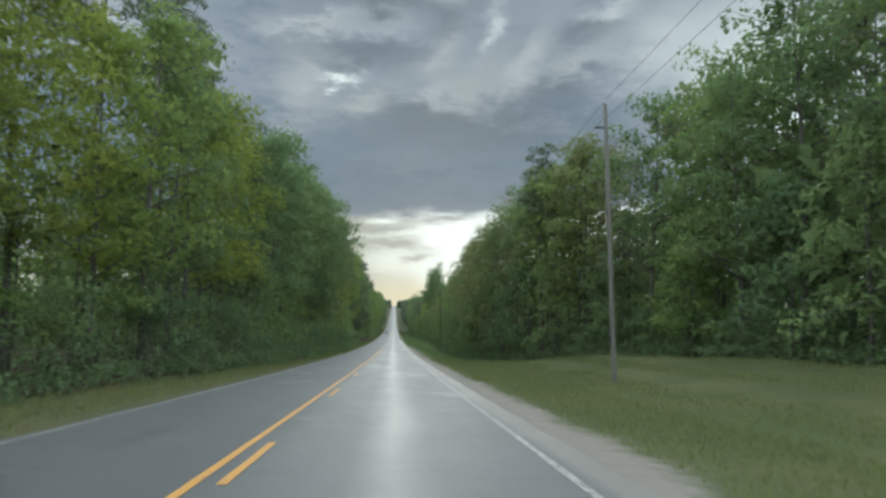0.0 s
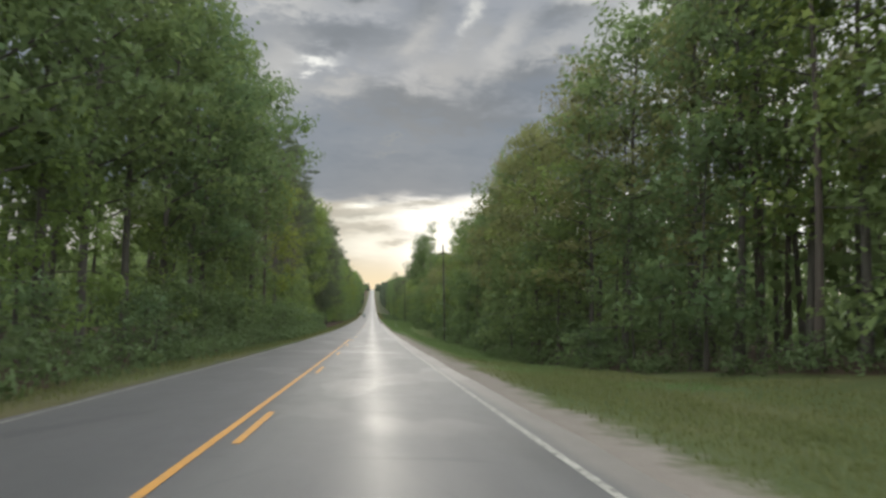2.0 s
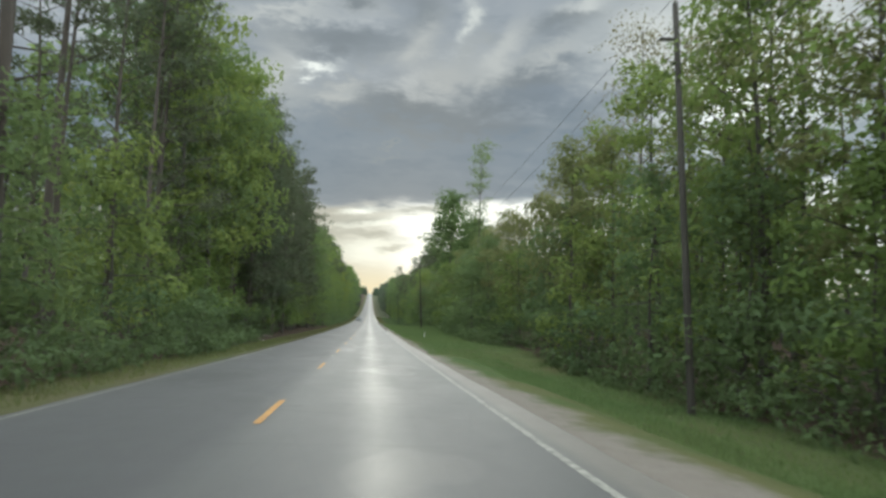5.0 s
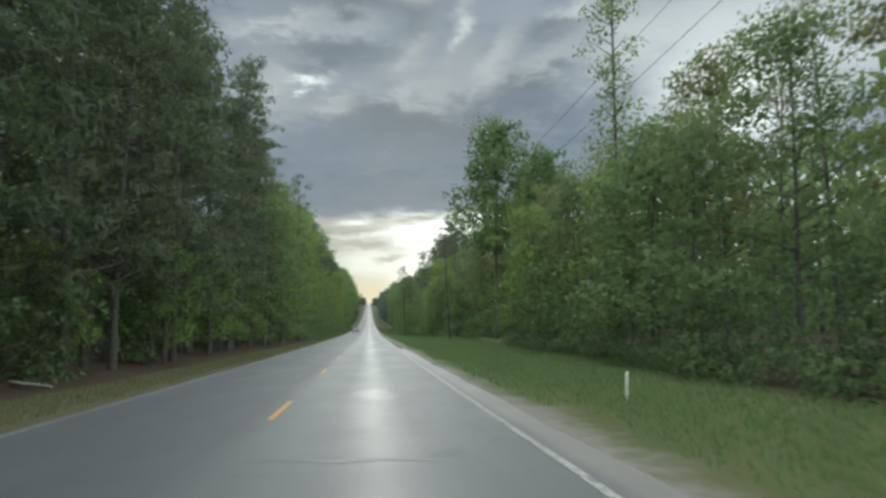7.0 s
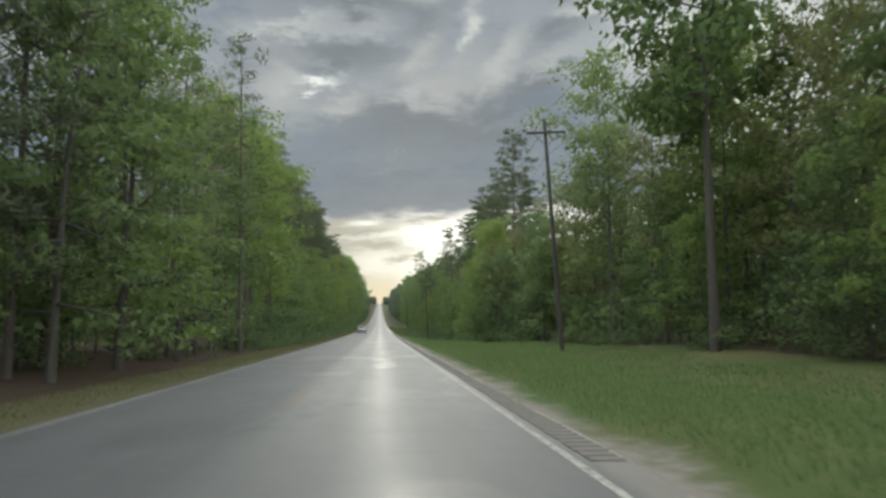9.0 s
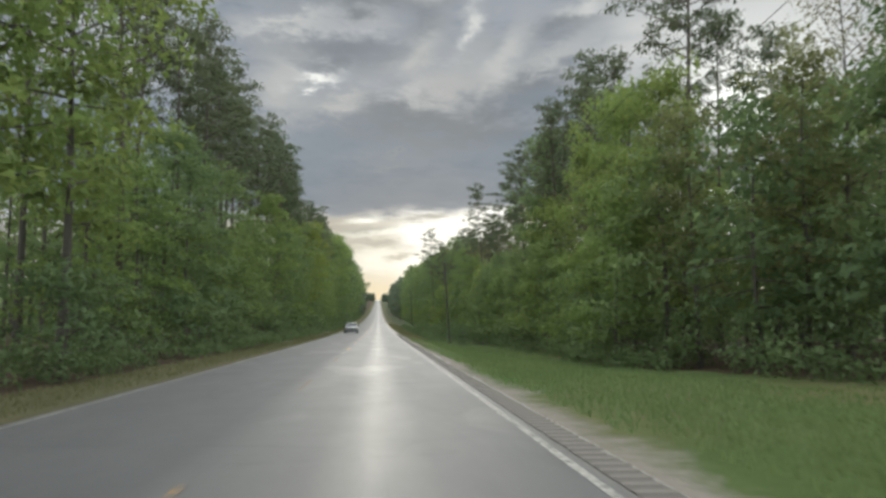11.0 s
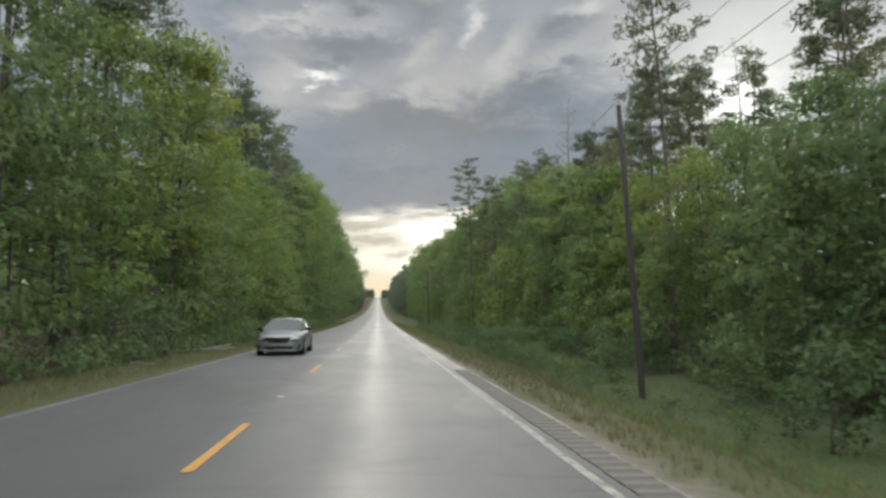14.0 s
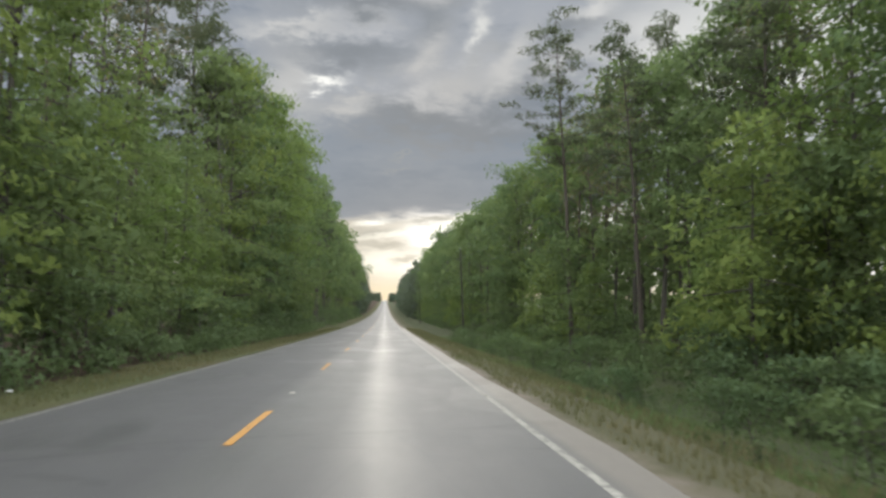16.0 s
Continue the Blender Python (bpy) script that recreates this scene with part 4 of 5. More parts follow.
def build_woods():
    for side, edge, rows in ((-1, edge_left, TALL_LEFT), (1, edge_right, TALL_RIGHT)):
        y = 2.0
        while y < 640:
            e = edge(y)
            first, second = (1.4, 2.6) if side < 0 else (2.2, 3.6)
            kind = mix_kind(y, side, 0)
            low = 1.0
            if side < 0 and 230 < y < 425 and kind in ("feather", "light", "broad"):
                low = rng.uniform(0.62, 0.80) if 350 < y < 404 else rng.uniform(0.46, 0.62) if y > 285 else rng.uniform(0.62, 0.90)
            top = low * tall_at(rows, y) / HEIGHT[kind] * rng.uniform(0.88, 1.05)
            wide = min(top, 1.15)
            plant(kind, side * (e + rng.uniform(first, second)), y, wide, tall=top / wide)
            y2 = y + rng.uniform(1, 3.5)
            kind = mix_kind(y2, side, 1)
            lift = 1.18 if kind == "pine" else 1.3 if kind == "bud" and side > 0 and (95 < y2 < 238 or 258 < y2 < 286) else 1.0
            if side > 0 or rng.random() < (0.3 if 106 < y2 < 130 or y2 < 58 or 150 < y2 < 182 else 0.7):
                plant(kind, side * (e + rng.uniform(5.0, 8.0)), y2, tall_at(rows, y2) / HEIGHT[kind] * lift * rng.uniform(0.92, 1.08))
            if side < 0 and (290 < y < 352 or 352 < y < 425 and rng.random() < 0.4):
                plant("pine", -(e + rng.uniform(2.6, 4.5)), y + rng.uniform(0, 3), rng.uniform(0.92, 1.06))
            for a, b in ((10, 15), (17, 25)):
                if rng.random() < ((0.25 if a == 10 else 0.4) if side > 0 and not 240 < y < 290 else 0.75 if side > 0 else 0.9 if 104 < y < 135 or 230 < y < 275 or y < 60 else 0.65):
                    continue
                y3 = y + rng.uniform(0, 4)
                kind = mix_kind(y3, side, 2)
                if side > 0 and 338 < y3 < 392:
                    plant("bud", side * (e + rng.uniform(4, b)), y3, rng.uniform(13, 16.5) / 21)
                    if rng.random() < 0.5:
                        plant("tallpine", side * (e + rng.uniform(7, 16)), y3 + 2, rng.uniform(0.72, 0.92))
                    continue
                plant(kind, side * (e + rng.uniform(a, b)), y3, tall_at(rows, y3) / HEIGHT[kind] * rng.uniform(0.7, 0.95))
            if rng.random() < 0.9 and not (side > 0 and 244 < y < 262):
                y4 = y + rng.uniform(0, 4)
                plant("bright" if rng.random() < 0.35 else "under", side * ((foot_left(y4) + 2.2 if side < 0 else e) + rng.uniform(0.6, 3.0)), y4, rng.uniform(0.55, 0.85) if side < 0 and (104 < y4 < 135 or 244 < y4 < 280) else rng.uniform(0.75, 1.15))
            if side > 0 and 300 < y < 400:
                plant("bright" if rng.random() < 0.3 else "under", side * (e + rng.uniform(0.5, 4.0)), y + rng.uniform(0, 4), rng.uniform(0.8, 1.1))
            if side > 0 and (236 < y < 243 or 264 < y < 300):
                plant("bright" if rng.random() < 0.5 else "under", e + rng.uniform(2.0, 7.0), y + rng.uniform(0, 4), rng.uniform(0.9, 1.2))
            for _ in range(1):
                y5 = y + rng.uniform(0, 4.5)
                plant("shrub", side * ((foot_left if side < 0 else edge)(y5) + rng.uniform(0.3, 3.0)), y5, rng.uniform(0.6, 1.25))
            y += rng.uniform(4.0, 5.2) if y < 460 else rng.uniform(5.5, 7.5)
    # understory in the shade of the left-hand pines
    for i in range(34):
        y = 178 + i * 2.5 + rng.uniform(-1, 1)
        plant("under", -rng.uniform(13.0, 22.0), y, rng.uniform(0.7, 1.1))
    # and behind the open stand about the pale trunks
    for i in range(26):
        plant("under", rng.uniform(21.0, 29.0), 246 + i * 2.2 + rng.uniform(-1, 1), rng.uniform(0.9, 1.3))
    # low bushes on the shoulder's bank at the far end of the drive
    for i in range(34):
        y = 356 + i * 2.4 + rng.uniform(-1, 1)
        plant("shrub", rng.uniform(7.6, 10.6), y, rng.uniform(0.3, 0.6))
    for i in range(44):
        plant("shrub", rng.uniform(11.0, 16.5), 336 + i * 2.3 + rng.uniform(-1, 1), rng.uniform(0.35, 0.9))
    for i in range(16):
        plant("shrub", rng.uniform(10.0, 13.5), 372 + i * 2.0, rng.uniform(0.4, 0.8))
    for i in range(16):
        plant("shrub", rng.uniform(7.8, 11.0), 342 + i * 2.2, rng.uniform(0.25, 0.45))


build_woods()

# trees that stand out from the wood's edge
plant("pine", 18.2, 364.2, 1.0, 0, label="tall dark pine rising clear above green undergrowth")
plant("pine", 15.0, 422.3, 1.02, 2, label="tall dark pine with a dense rounded crown")
plant("pine", 17.0, 414.0, 0.86, 0)
plant("pine", 17.5, 331.0, 0.9, 2)
plant("pine", 18.5, 326.0, 0.95, 0)
plant("pine", 20.0, 321.0, 0.95, 1)
plant("pine", 19.0, 346.0, 0.95, 2)
for bx, by, bs, bk in ((24.0, 357.0, 0.86, "tallpine"), (28.5, 362.0, 0.95, "tallpine"), (22.5, 371.0, 0.74, "tallpine"), (26.0, 374.5, 0.9, "tallpine"), (31.0, 379.0, 0.98, "tallpine"), (21.0, 383.0, 0.72, "tallpine"),
                       (26.0, 388.0, 0.86, "pine"), (19.5, 390.5, 0.70, "pine"), (23.5, 396.0, 0.82, "pine"), (17.8, 402.0, 0.80, "pine"), (21.0, 411.0, 0.92, "pine"), (27.5, 349.0, 0.95, "tallpine"), (23.0, 340.5, 0.88, "tallpine")):
    plant(bk, bx, by, bs)
for bx, by, bs, bk in ((20.5, 372.0, 0.80, "tallpine"), (23.0, 379.0, 0.86, "tallpine"), (19.4, 380.5, 0.72, "tallpine"), (19.0, 376.0, 0.72, "bud"), (21.0, 386.0, 0.78, "bud"), (22.0, 367.5, 0.74, "bud")):
    plant(bk, bx, by, bs)
plant("snag", 21.6, 395.4, 1.0, 0)
plant("snag", 18.5, 377.0, 0.72, 0)
plant("snag", 24.5, 366.0, 0.8, 0)
plant("pine", 20.0, 338.0, 1.0, 1)
plant("pine", 22.0, 333.0, 1.0, 0)
plant("pine", 16.8, 290.0, 1.02, 1, label="dark pine standing above budding trees")
plant("pine", 18.5, 308.0, 0.9, 2)
plant("dense", 15.5, 238.0, 1.08, 0, tall=1.14, label="round-topped green tree standing above its neighbours")
plant("dense", 17.5, 226.5, 0.82, 0, 120, tall=1.12)
plant("pale", 22.5, 252.5, 1.05, 1)
plant("pale", 18.8, 260.4, 1.12, 0, label="tall leafy green tree with a forked pale trunk")
plant("column", 14.2, 197.2, 1.0, 0)
plant("pine", 16.5, 66.5, 0.9, 1, label="tall dark pine above spring-green trees")
plant("broad", -8.8, 106.5, 1.22, 2, label="tall leafy tree leaning out over the road")
plant("bare_pine", -7.9, 259.5, 1.0, 0)
plant("bare_pine", -8.6, 112.0, 0.95, 0)
plant("bud", -11.5, 408.0, 1.12, 1)
plant("bright", 14.8, 397.5, 1.22, 0, label="rounded bright green tree in front of darker woods")
plant("bright", 15.0, 256.3, 0.3, 1)
for bx, by, bs in ((17.0, 127.0, 1.08), (20.0, 134.0, 1.0), (18.0, 118.0, 1.05), (16.5, 141.0, 0.85)):
    plant("bud", bx, by, bs)
for bx, by, bs, bk in ((22.0, 77.0, 0.95, "pine"), (20.5, 84.0, 1.15, "broad"), (25.5, 81.0, 1.05, "olive")):
    plant(bk, bx, by, bs)
for bx, by, bs, bk in ((19.0, 313.0, 1.05, "pine"), (21.0, 318.0, 1.0, "pine"), (17.5, 317.0, 0.92, "pine"), (18.8, 322.0, 1.05, "broad"), (23.0, 314.0, 1.05, "pine"),
                       (-12.6, 30.0, 1.0, "pine"), (-12.0, 37.0, 0.95, "pine"), (-13.0, 45.0, 0.95, "pine"), (-11.5, 52.0, 0.85, "fullpine"),
                       (-9.6, 220.5, 1.02, "pine"), (-10.2, 228.0, 1.05, "pine"), (-11.4, 215.5, 1.05, "tallpine")):
    plant(bk, bx, by, bs)
for bx, by, bs in ((-8.7, 233.5, 0.95), (-9.2, 240.5, 1.05), (-8.9, 248.0, 0.9)):
    plant("feather", bx, by, bs)
plant("tallpine", -8.8, 136.5, 1.05, 0)
plant("pine", -10.4, 131.0, 1.02, 0)
plant("pine", -10.6, 143.0, 1.05, 1)
plant("fullpine", -10.8, 157.0, 1.1, 0)
plant("gold", -9.2, 122.0, 0.9, 0)
plant("pine", -11.5, 352.0, 1.08, 1)
plant("pine", -11.5, 361.0, 1.05, 2)
plant("pine", -12.0, 397.0, 1.05, 0)
plant("pine", -12.0, 428.0, 1.05, 2)
for bx, by, bs, bk in ((19.6, 61.5, 1.05, "light"), (23.5, 62.5, 0.95, "bud"), (18.2, 69.5, 1.0, "light"), (24.0, 68.0, 1.05, "mid"), (14.0, 419.0, 0.95, "under"), (13.7, 424.5, 0.8, "bright")):
    plant(bk, bx, by, bs)
for i in range(18):
    plant("shrub", 12.5 + 0.12 * i + 1.5 * math.sin(i * 2.1), 424.0 + 2.4 * i, 0.45 + 0.2 * math.sin(i * 1.3))
plant("gold", -9.6, 366.0, 0.92, 1, label="broad tree in bright yellow-green leaf by the road")

for i in range(6):
    plant("fullpine", -8.9 - 1.6 * (0.5 + 0.5 * math.sin(i * 2.7)), 181.0 + 5.6 * i + 1.8 * math.sin(i * 4.1), 0.98 + 0.06 * math.sin(i * 1.9), i % 2, 70 * i)
for bx, by, bs in ((-8.6, 199.5, 0.75), (-9.0, 211.0, 0.85), (-9.6, 218.5, 0.7), (-8.8, 226.0, 0.8), (-10.2, 190.0, 0.6)):
    plant("bright", bx, by, bs)


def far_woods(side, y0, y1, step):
    """Far-off woods along the road, as one piece; distance haze is put into their leaf colour."""
    crowns, wood = Shape(), Shape()
    y = y0
    while y < y1:
        for row in range(2):
            x = side * (max(11.0 if side < 0 else 15.0, 0.018 * (y - 374) + 5) + row * 7 + rng.uniform(-1, 1.5))
            if y > 1520:
                x = side * rng.uniform(8.0, 40.0)
            h = rng.uniform(18, 23) if y < 1100 else rng.uniform(11, 15)
            z = ground_z(x, y)
            wood.tube([(x, y, z - 0.5), (x, y, z + h * 0.8)], [0.25, 0.08], 4)
            for k in range(9):
                u = 0.08 + 0.9 * k / 8
                c = (x + rng.gauss(0, 0.7), y + rng.gauss(0, 0.7), z + h * u)
                r = 1.0 + 3.0 * math.sin(math.pi * min(0.95, 0.2 + 0.75 * u))
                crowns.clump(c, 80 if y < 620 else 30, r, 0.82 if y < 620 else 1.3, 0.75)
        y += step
    ob = new("far_woods", crowns.mesh("far_woods", LEAF_HAZED))
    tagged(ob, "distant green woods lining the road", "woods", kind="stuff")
    part("trunks", wood.mesh("trunks", BARK_GREY), ob)


def undergrowth(side, edge, thick):
    """Low leafy growth that closes the wood's foot."""
    sh = Shape()
    y = 0.0
    while y < 640:
        for _ in range(thick if y < 470 else thick // 3):
            yy = y + rng.uniform(-0.6, 0.6)
            x = edge(yy) + 4.6 * rng.random() ** 1.7 - 0.2
            bare = 0.25 if side < 0 and 176 < yy < 262 else -0.3
            if noise.noise((x * 0.3, yy * 0.22, 4.0 + side)) < bare:
                continue
            h = rng.uniform(0.05, 0.5 + 0.5 * min(3.0, x - edge(yy) + 0.4))
            sh.clump((side * x, yy, ground_z(side * x, yy) + h), 32, rng.uniform(0.35, 0.8), 0.175, 0.6)
        y += 1.0
    tagged(new("undergrowth", sh.mesh("undergrowth", LEAF_SHRUB)), "tangled green undergrowth at the foot of the wood", "undergrowth", kind="stuff")


undergrowth(-1, foot_left, 8)
undergrowth(1, edge_right, 9)


def deep_woods(side):
    """The wood goes on behind the rows that can be told apart."""
    crowns, wood = Shape(), Shape()
    y = -30.0
    while y < 470:
        for row in range(3):
            x = side * ((27 if side > 0 and y < 120 else 31) + row * 10 + rng.uniform(-3, 3))
            yy = y + rng.uniform(-2, 2)
            h = rng.uniform(11, 17)
            if side < 0 and (100 < yy < 165 or 225 < yy < 285 or 15 < yy < 75):
                h = rng.uniform(6, 9)
            if side > 0 and 35 < yy < 82:
                h = rng.uniform(12, 17)
            z = ground_z(x, yy)
            wood.tube([(x, yy, z - 0.5), (x, yy, z + h * 0.9)], [0.2, 0.06], 5)
            for k in range(7):
                u = 0.05 + 0.9 * k / 6
                c = (x + rng.gauss(0, 0.8), yy + rng.gauss(0, 0.8), z + h * u)
                crowns.clump(c, 28, 1.4 + 1.6 * math.sin(math.pi * min(0.95, 0.2 + 0.75 * u)), 0.95, 0.8)
        y += 4.5
    ob = new("deep_woods", crowns.mesh("deep_woods", LEAF_GREEN))
    tagged(ob, "shaded green woodland deep behind the roadside trees", "woods", kind="stuff")
    part("trunks", wood.mesh("trunks", BARK_GREY), ob)


for sd in (-1, 1):
    deep_woods(sd)
    far_woods(sd, 640, 900, 6.0)
    far_woods(sd, 900, 1680, 10.0)

# ---- poles, wires, posts ----
def box(bm, x0, x1, y0, y1, z0, z1):
    vs = [bm.verts.new((x, y, z)) for z in (z0, z1) for y in (y0, y1) for x in (x0, x1)]
    for f in ((0, 2, 3, 1), (4, 5, 7, 6), (0, 1, 5, 4), (2, 6, 7, 3), (0, 4, 6, 2), (1, 3, 7, 5)):
        bm.faces.new([vs[i] for i in f])


def bm_mesh(name, bm, mat, smooth=False, bevel=0.0):
    if bevel:
        bmesh.ops.bevel(bm, geom=bm.edges[:], offset=bevel, segments=2, affect="EDGES", profile=0.6)
    bmesh.ops.recalc_face_normals(bm, faces=bm.faces[:])
    me = bpy.data.meshes.new(name)
    bm.to_mesh(me)
    bm.free()
    me.materials.append(mat)
    if smooth:
        me.polygons.foreach_set("use_smooth", [True] * len(me.polygons))
    return me


CERAMIC = mat_plain("grey_ceramic", (0.30, 0.29, 0.27), 0.3)
POLES = [(12.4, -77.0, 13.5, 0), (12.4, 30.3, 13.8, 0), (11.3, 136.5, 12.8, 0), (11.3, 246.6, 12.6, 1), (11.5, 351.8, 11.0, 0), (11.6, 460.0, 11.4, 0), (11.6, 567.0, 11.4, 0)]


def utility_pole(x, y, h, arm):
    root = new("utility_pole")
    tagged(root, "weathered wooden utility pole on the grass verge", "utility pole", "poles along the road")
    root.matrix_basis = pose(x, y, ground_z(x, y), 0, -3.6 if 340 < y < 360 else -2.9 if 240 < y < 250 else -2.0, 0)
    sh = Shape()
    sh.tube([(0, 0, -0.4), (0, 0, h * 0.5), (0, 0, h - 0.02), (0, 0, h)], [0.125, 0.11, 0.09, 0.08], 12)
    part("pole", sh.mesh("pole", POLE_DARK if y > 340 else POLE_PALE if y < 100 else POLE_WOOD, True), root)
    pin = Shape()
    pin.tube([(0, 0, h), (0, 0, h + 0.10), (0, 0, h + 0.16), (0, 0, h + 0.22)], [0.02, 0.05, 0.06, 0.03], 8)
    part("insulator", pin.mesh("insulator", CERAMIC, True), root, "grey ceramic insulator")
    if arm:
        bm = bmesh.new()
        box(bm, -1.1, 1.1, -0.17, -0.07, h - 0.85, h - 0.73)
        part("crossarm", bm_mesh("crossarm", bm, POLE_WOOD, bevel=0.01), root, "wooden crossarm")
        for sx in (-1.0, 1.0):
            pin = Shape()
            pin.tube([(sx, -0.12, h - 0.74), (sx, -0.12, h - 0.62), (sx, -0.12, h - 0.55), (sx, -0.12, h - 0.48)], [0.02, 0.05, 0.06, 0.03], 8)
            part("insulator", pin.mesh("insulator", CERAMIC, True), root)
            br = Shape()
            br.tube([(sx * 0.7, -0.13, h - 0.84), (sx * 0.12, -0.12, h - 1.45)], [0.018, 0.018], 5)
            part("brace", br.mesh("brace", POLE_WOOD), root)
    else:
        bm = bmesh.new()
        box(bm, -0.55, -0.06, -0.05, 0.05, h - 1.25, h - 1.16)
        part("bracket", bm_mesh("bracket", bm, POLE_WOOD, bevel=0.008), root)
    return root


TIPS = []
for px, py, ph, pa in POLES:
    ob = utility_pole(px, py, ph, pa)
    TIPS.append([ob.matrix_basis @ Vector((0, 0, ph + 0.2)), ob.matrix_basis @ Vector((-0.55, 0, ph - 1.2)), ob.matrix_basis @ Vector((0, -0.15, ph * 0.84))])
for row in range(3):
    for a, b in zip(TIPS, TIPS[1:]):
        p, q = a[row], b[row]
        sag = 1.1 + 0.5 * row
        pts = [p.lerp(q, i / 24) - Vector((0, 0, sag * 4 * (i / 24) * (1 - i / 24))) for i in range(25)]
        sh = Shape()
        sh.tube(pts, [0.0095] * 25, 5)
        tagged(new("overhead_wire", sh.mesh("overhead_wire", WIRE)), "thin black overhead wire strung between poles", "wire", "wires between the poles")

MARKER = mat_plain("white_plastic_post", (0.72, 0.72, 0.69), 0.45, 0, 0.12, 12)


def marker_post(x, y, h):
    root = new("marker_post")
    tagged(root, "short white roadside marker post standing in grass", "marker post")
    root.matrix_basis = pose(x, y, ground_z(x, y), 2, 1, 0)
    bm = bmesh.new()
    box(bm, -0.027, 0.027, -0.02, 0.02, -0.2, h)
    part("post", bm_mesh("post", bm, MARKER, bevel=0.012), root)
    bm = bmesh.new()
    box(bm, -0.02, 0.02, -0.027, -0.0225, h - 0.28, h - 0.06)
    part("reflector", bm_mesh("reflector", bm, mat_plain("pale_reflector", (0.6, 0.58, 0.5), 0.25)), root, "pale reflector")


marker_post(6.26, 175.6, 0.5)

# ---- fallen logs and litter ----
DEAD = mat_bark("bleached_dead_wood", (0.16, 0.14, 0.115), (0.36, 0.33, 0.28), 7)


def log(a, b, r, seed, lift=0.0):
    """A long dead pole lying on the ground, slightly bowed, with a broken end."""
    rr = random.Random(seed)
    a, b = Vector((*a, ground_z(*a) + r * 0.7)), Vector((*b, ground_z(*b) + r * 0.7 + lift))
    sh = Shape()
    pts = [a.lerp(b, i / 8) + Vector((0, rr.uniform(-0.03, 0.03), rr.uniform(-0.012, 0.02))) for i in range(9)]
    sh.tube([pts[0] + (pts[0] - pts[1]) * 0.02] + pts, [r * 0.35] + [r * (1 - 0.055 * i) for i in range(9)], 8)
    d = Vector((rr.uniform(-0.2, 0.2), rr.uniform(-0.5, 0.5), 0.06))
    sh.tube([pts[5], pts[5] + d], [r * 0.4, r * 0.2], 5)
    tagged(new("fallen_branch", sh.mesh("fallen_branch", DEAD, True)), "long bleached fallen branch lying at the foot of the wood", "branch", "fallen branches")


log((-7.4, 359.6), (-5.1, 361.5), 0.05, 1)
log((-6.6, 362.4), (-5.8, 364.0), 0.045, 2, 0.1)
log((-6.6, 351.4), (-5.3, 349.9), 0.04, 4)
log((-6.9, 316.4), (-5.3, 315.4), 0.06, 3)
log((-9.4, 186.2), (-7.8, 185.4), 0.07, 5)

PAPER = mat_plain("white_paper", (0.75, 0.75, 0.73), 0.7)


def scrap(x, y, s, seed):
    rr = random.Random(seed)
    bm = bmesh.new()
    bmesh.ops.create_icosphere(bm, subdivisions=2, radius=s)
    for v in bm.verts:
        v.co = Vector((v.co.x * 1.5, v.co.y, v.co.z * 0.55)) * rr.uniform(0.75, 1.15)
    ob = new("paper_scrap", bm_mesh("paper_scrap", bm, PAPER))
    ob.matrix_basis = pose(x, y, ground_z(x, y) + s * 0.3, 0, 0, rr.uniform(0, 180))
    tagged(ob, "crumpled white paper scrap on the verge", "litter")


scrap(-6.2, 389.8, 0.05, 1)
scrap(-6.6, 171.5, 0.06, 2)

# ---- the oncoming car ----
SILVER = mat_plain("silver_car_paint", (0.165, 0.173, 0.172), 0.34, 0.5, 0.06, 3)
BLACK = mat_plain("black_trim", (0.012, 0.012, 0.013), 0.6)
BLACK.node_tree.nodes["Principled BSDF"].inputs["Specular IOR Level"].default_value = 0.12
RUBBER = mat_plain("tyre_rubber", (0.022, 0.022, 0.023), 0.85)
ALLOY = mat_plain("alloy_rim", (0.2, 0.2, 0.205), 0.3, 0.9)
CHROME = mat_plain("chrome_trim", (0.7, 0.7, 0.7), 0.15, 1.0, 0.05)
LAMP_GLASS = mat_plain("headlamp_glass", (0.06, 0.062, 0.065), 0.2, 0.0, 0.2)
PLATE = mat_plain("pale_plate", (0.2, 0.2, 0.2), 0.5)
DARK_GLASS = mat_plain("tinted_car_glass", (0.022, 0.027, 0.028), 0.05, 0.0, 0.1)
DARK_GLASS.node_tree.nodes["Principled BSDF"].inputs["Specular IOR Level"].default_value = 0.16


def loft(rows, close=True):
    """Skin over rings of points with equal counts."""
    bm = bmesh.new()
    rings = [[bm.verts.new(p) for p in r] for r in rows]
    for a, b in zip(rings, rings[1:]):
        for i in range(len(a) - 1):
            bm.faces.new((a[i], a[i + 1], b[i + 1], b[i]))
    if close:
        bm.faces.new(rings[0])
        bm.faces.new(list(reversed(rings[-1])))
    return bm


def half_ring(y, w, sill, belt, top, round_w):
    """A lower-body ring across the car: from the left sill over the top to the right sill."""
    left = [(-w * 0.93, sill), (-w, sill + 0.12), (-w * 1.0, (sill + belt) / 2), (-w * 0.985, belt - 0.05), (-w * 0.93, belt), (-w * round_w, top - 0.01), (-w * 0.35, top), (0, top + 0.008)]
    pts = left + [(-a, b) for a, b in reversed(left[:-1])]
    return [(a, y, b) for a, b in pts]


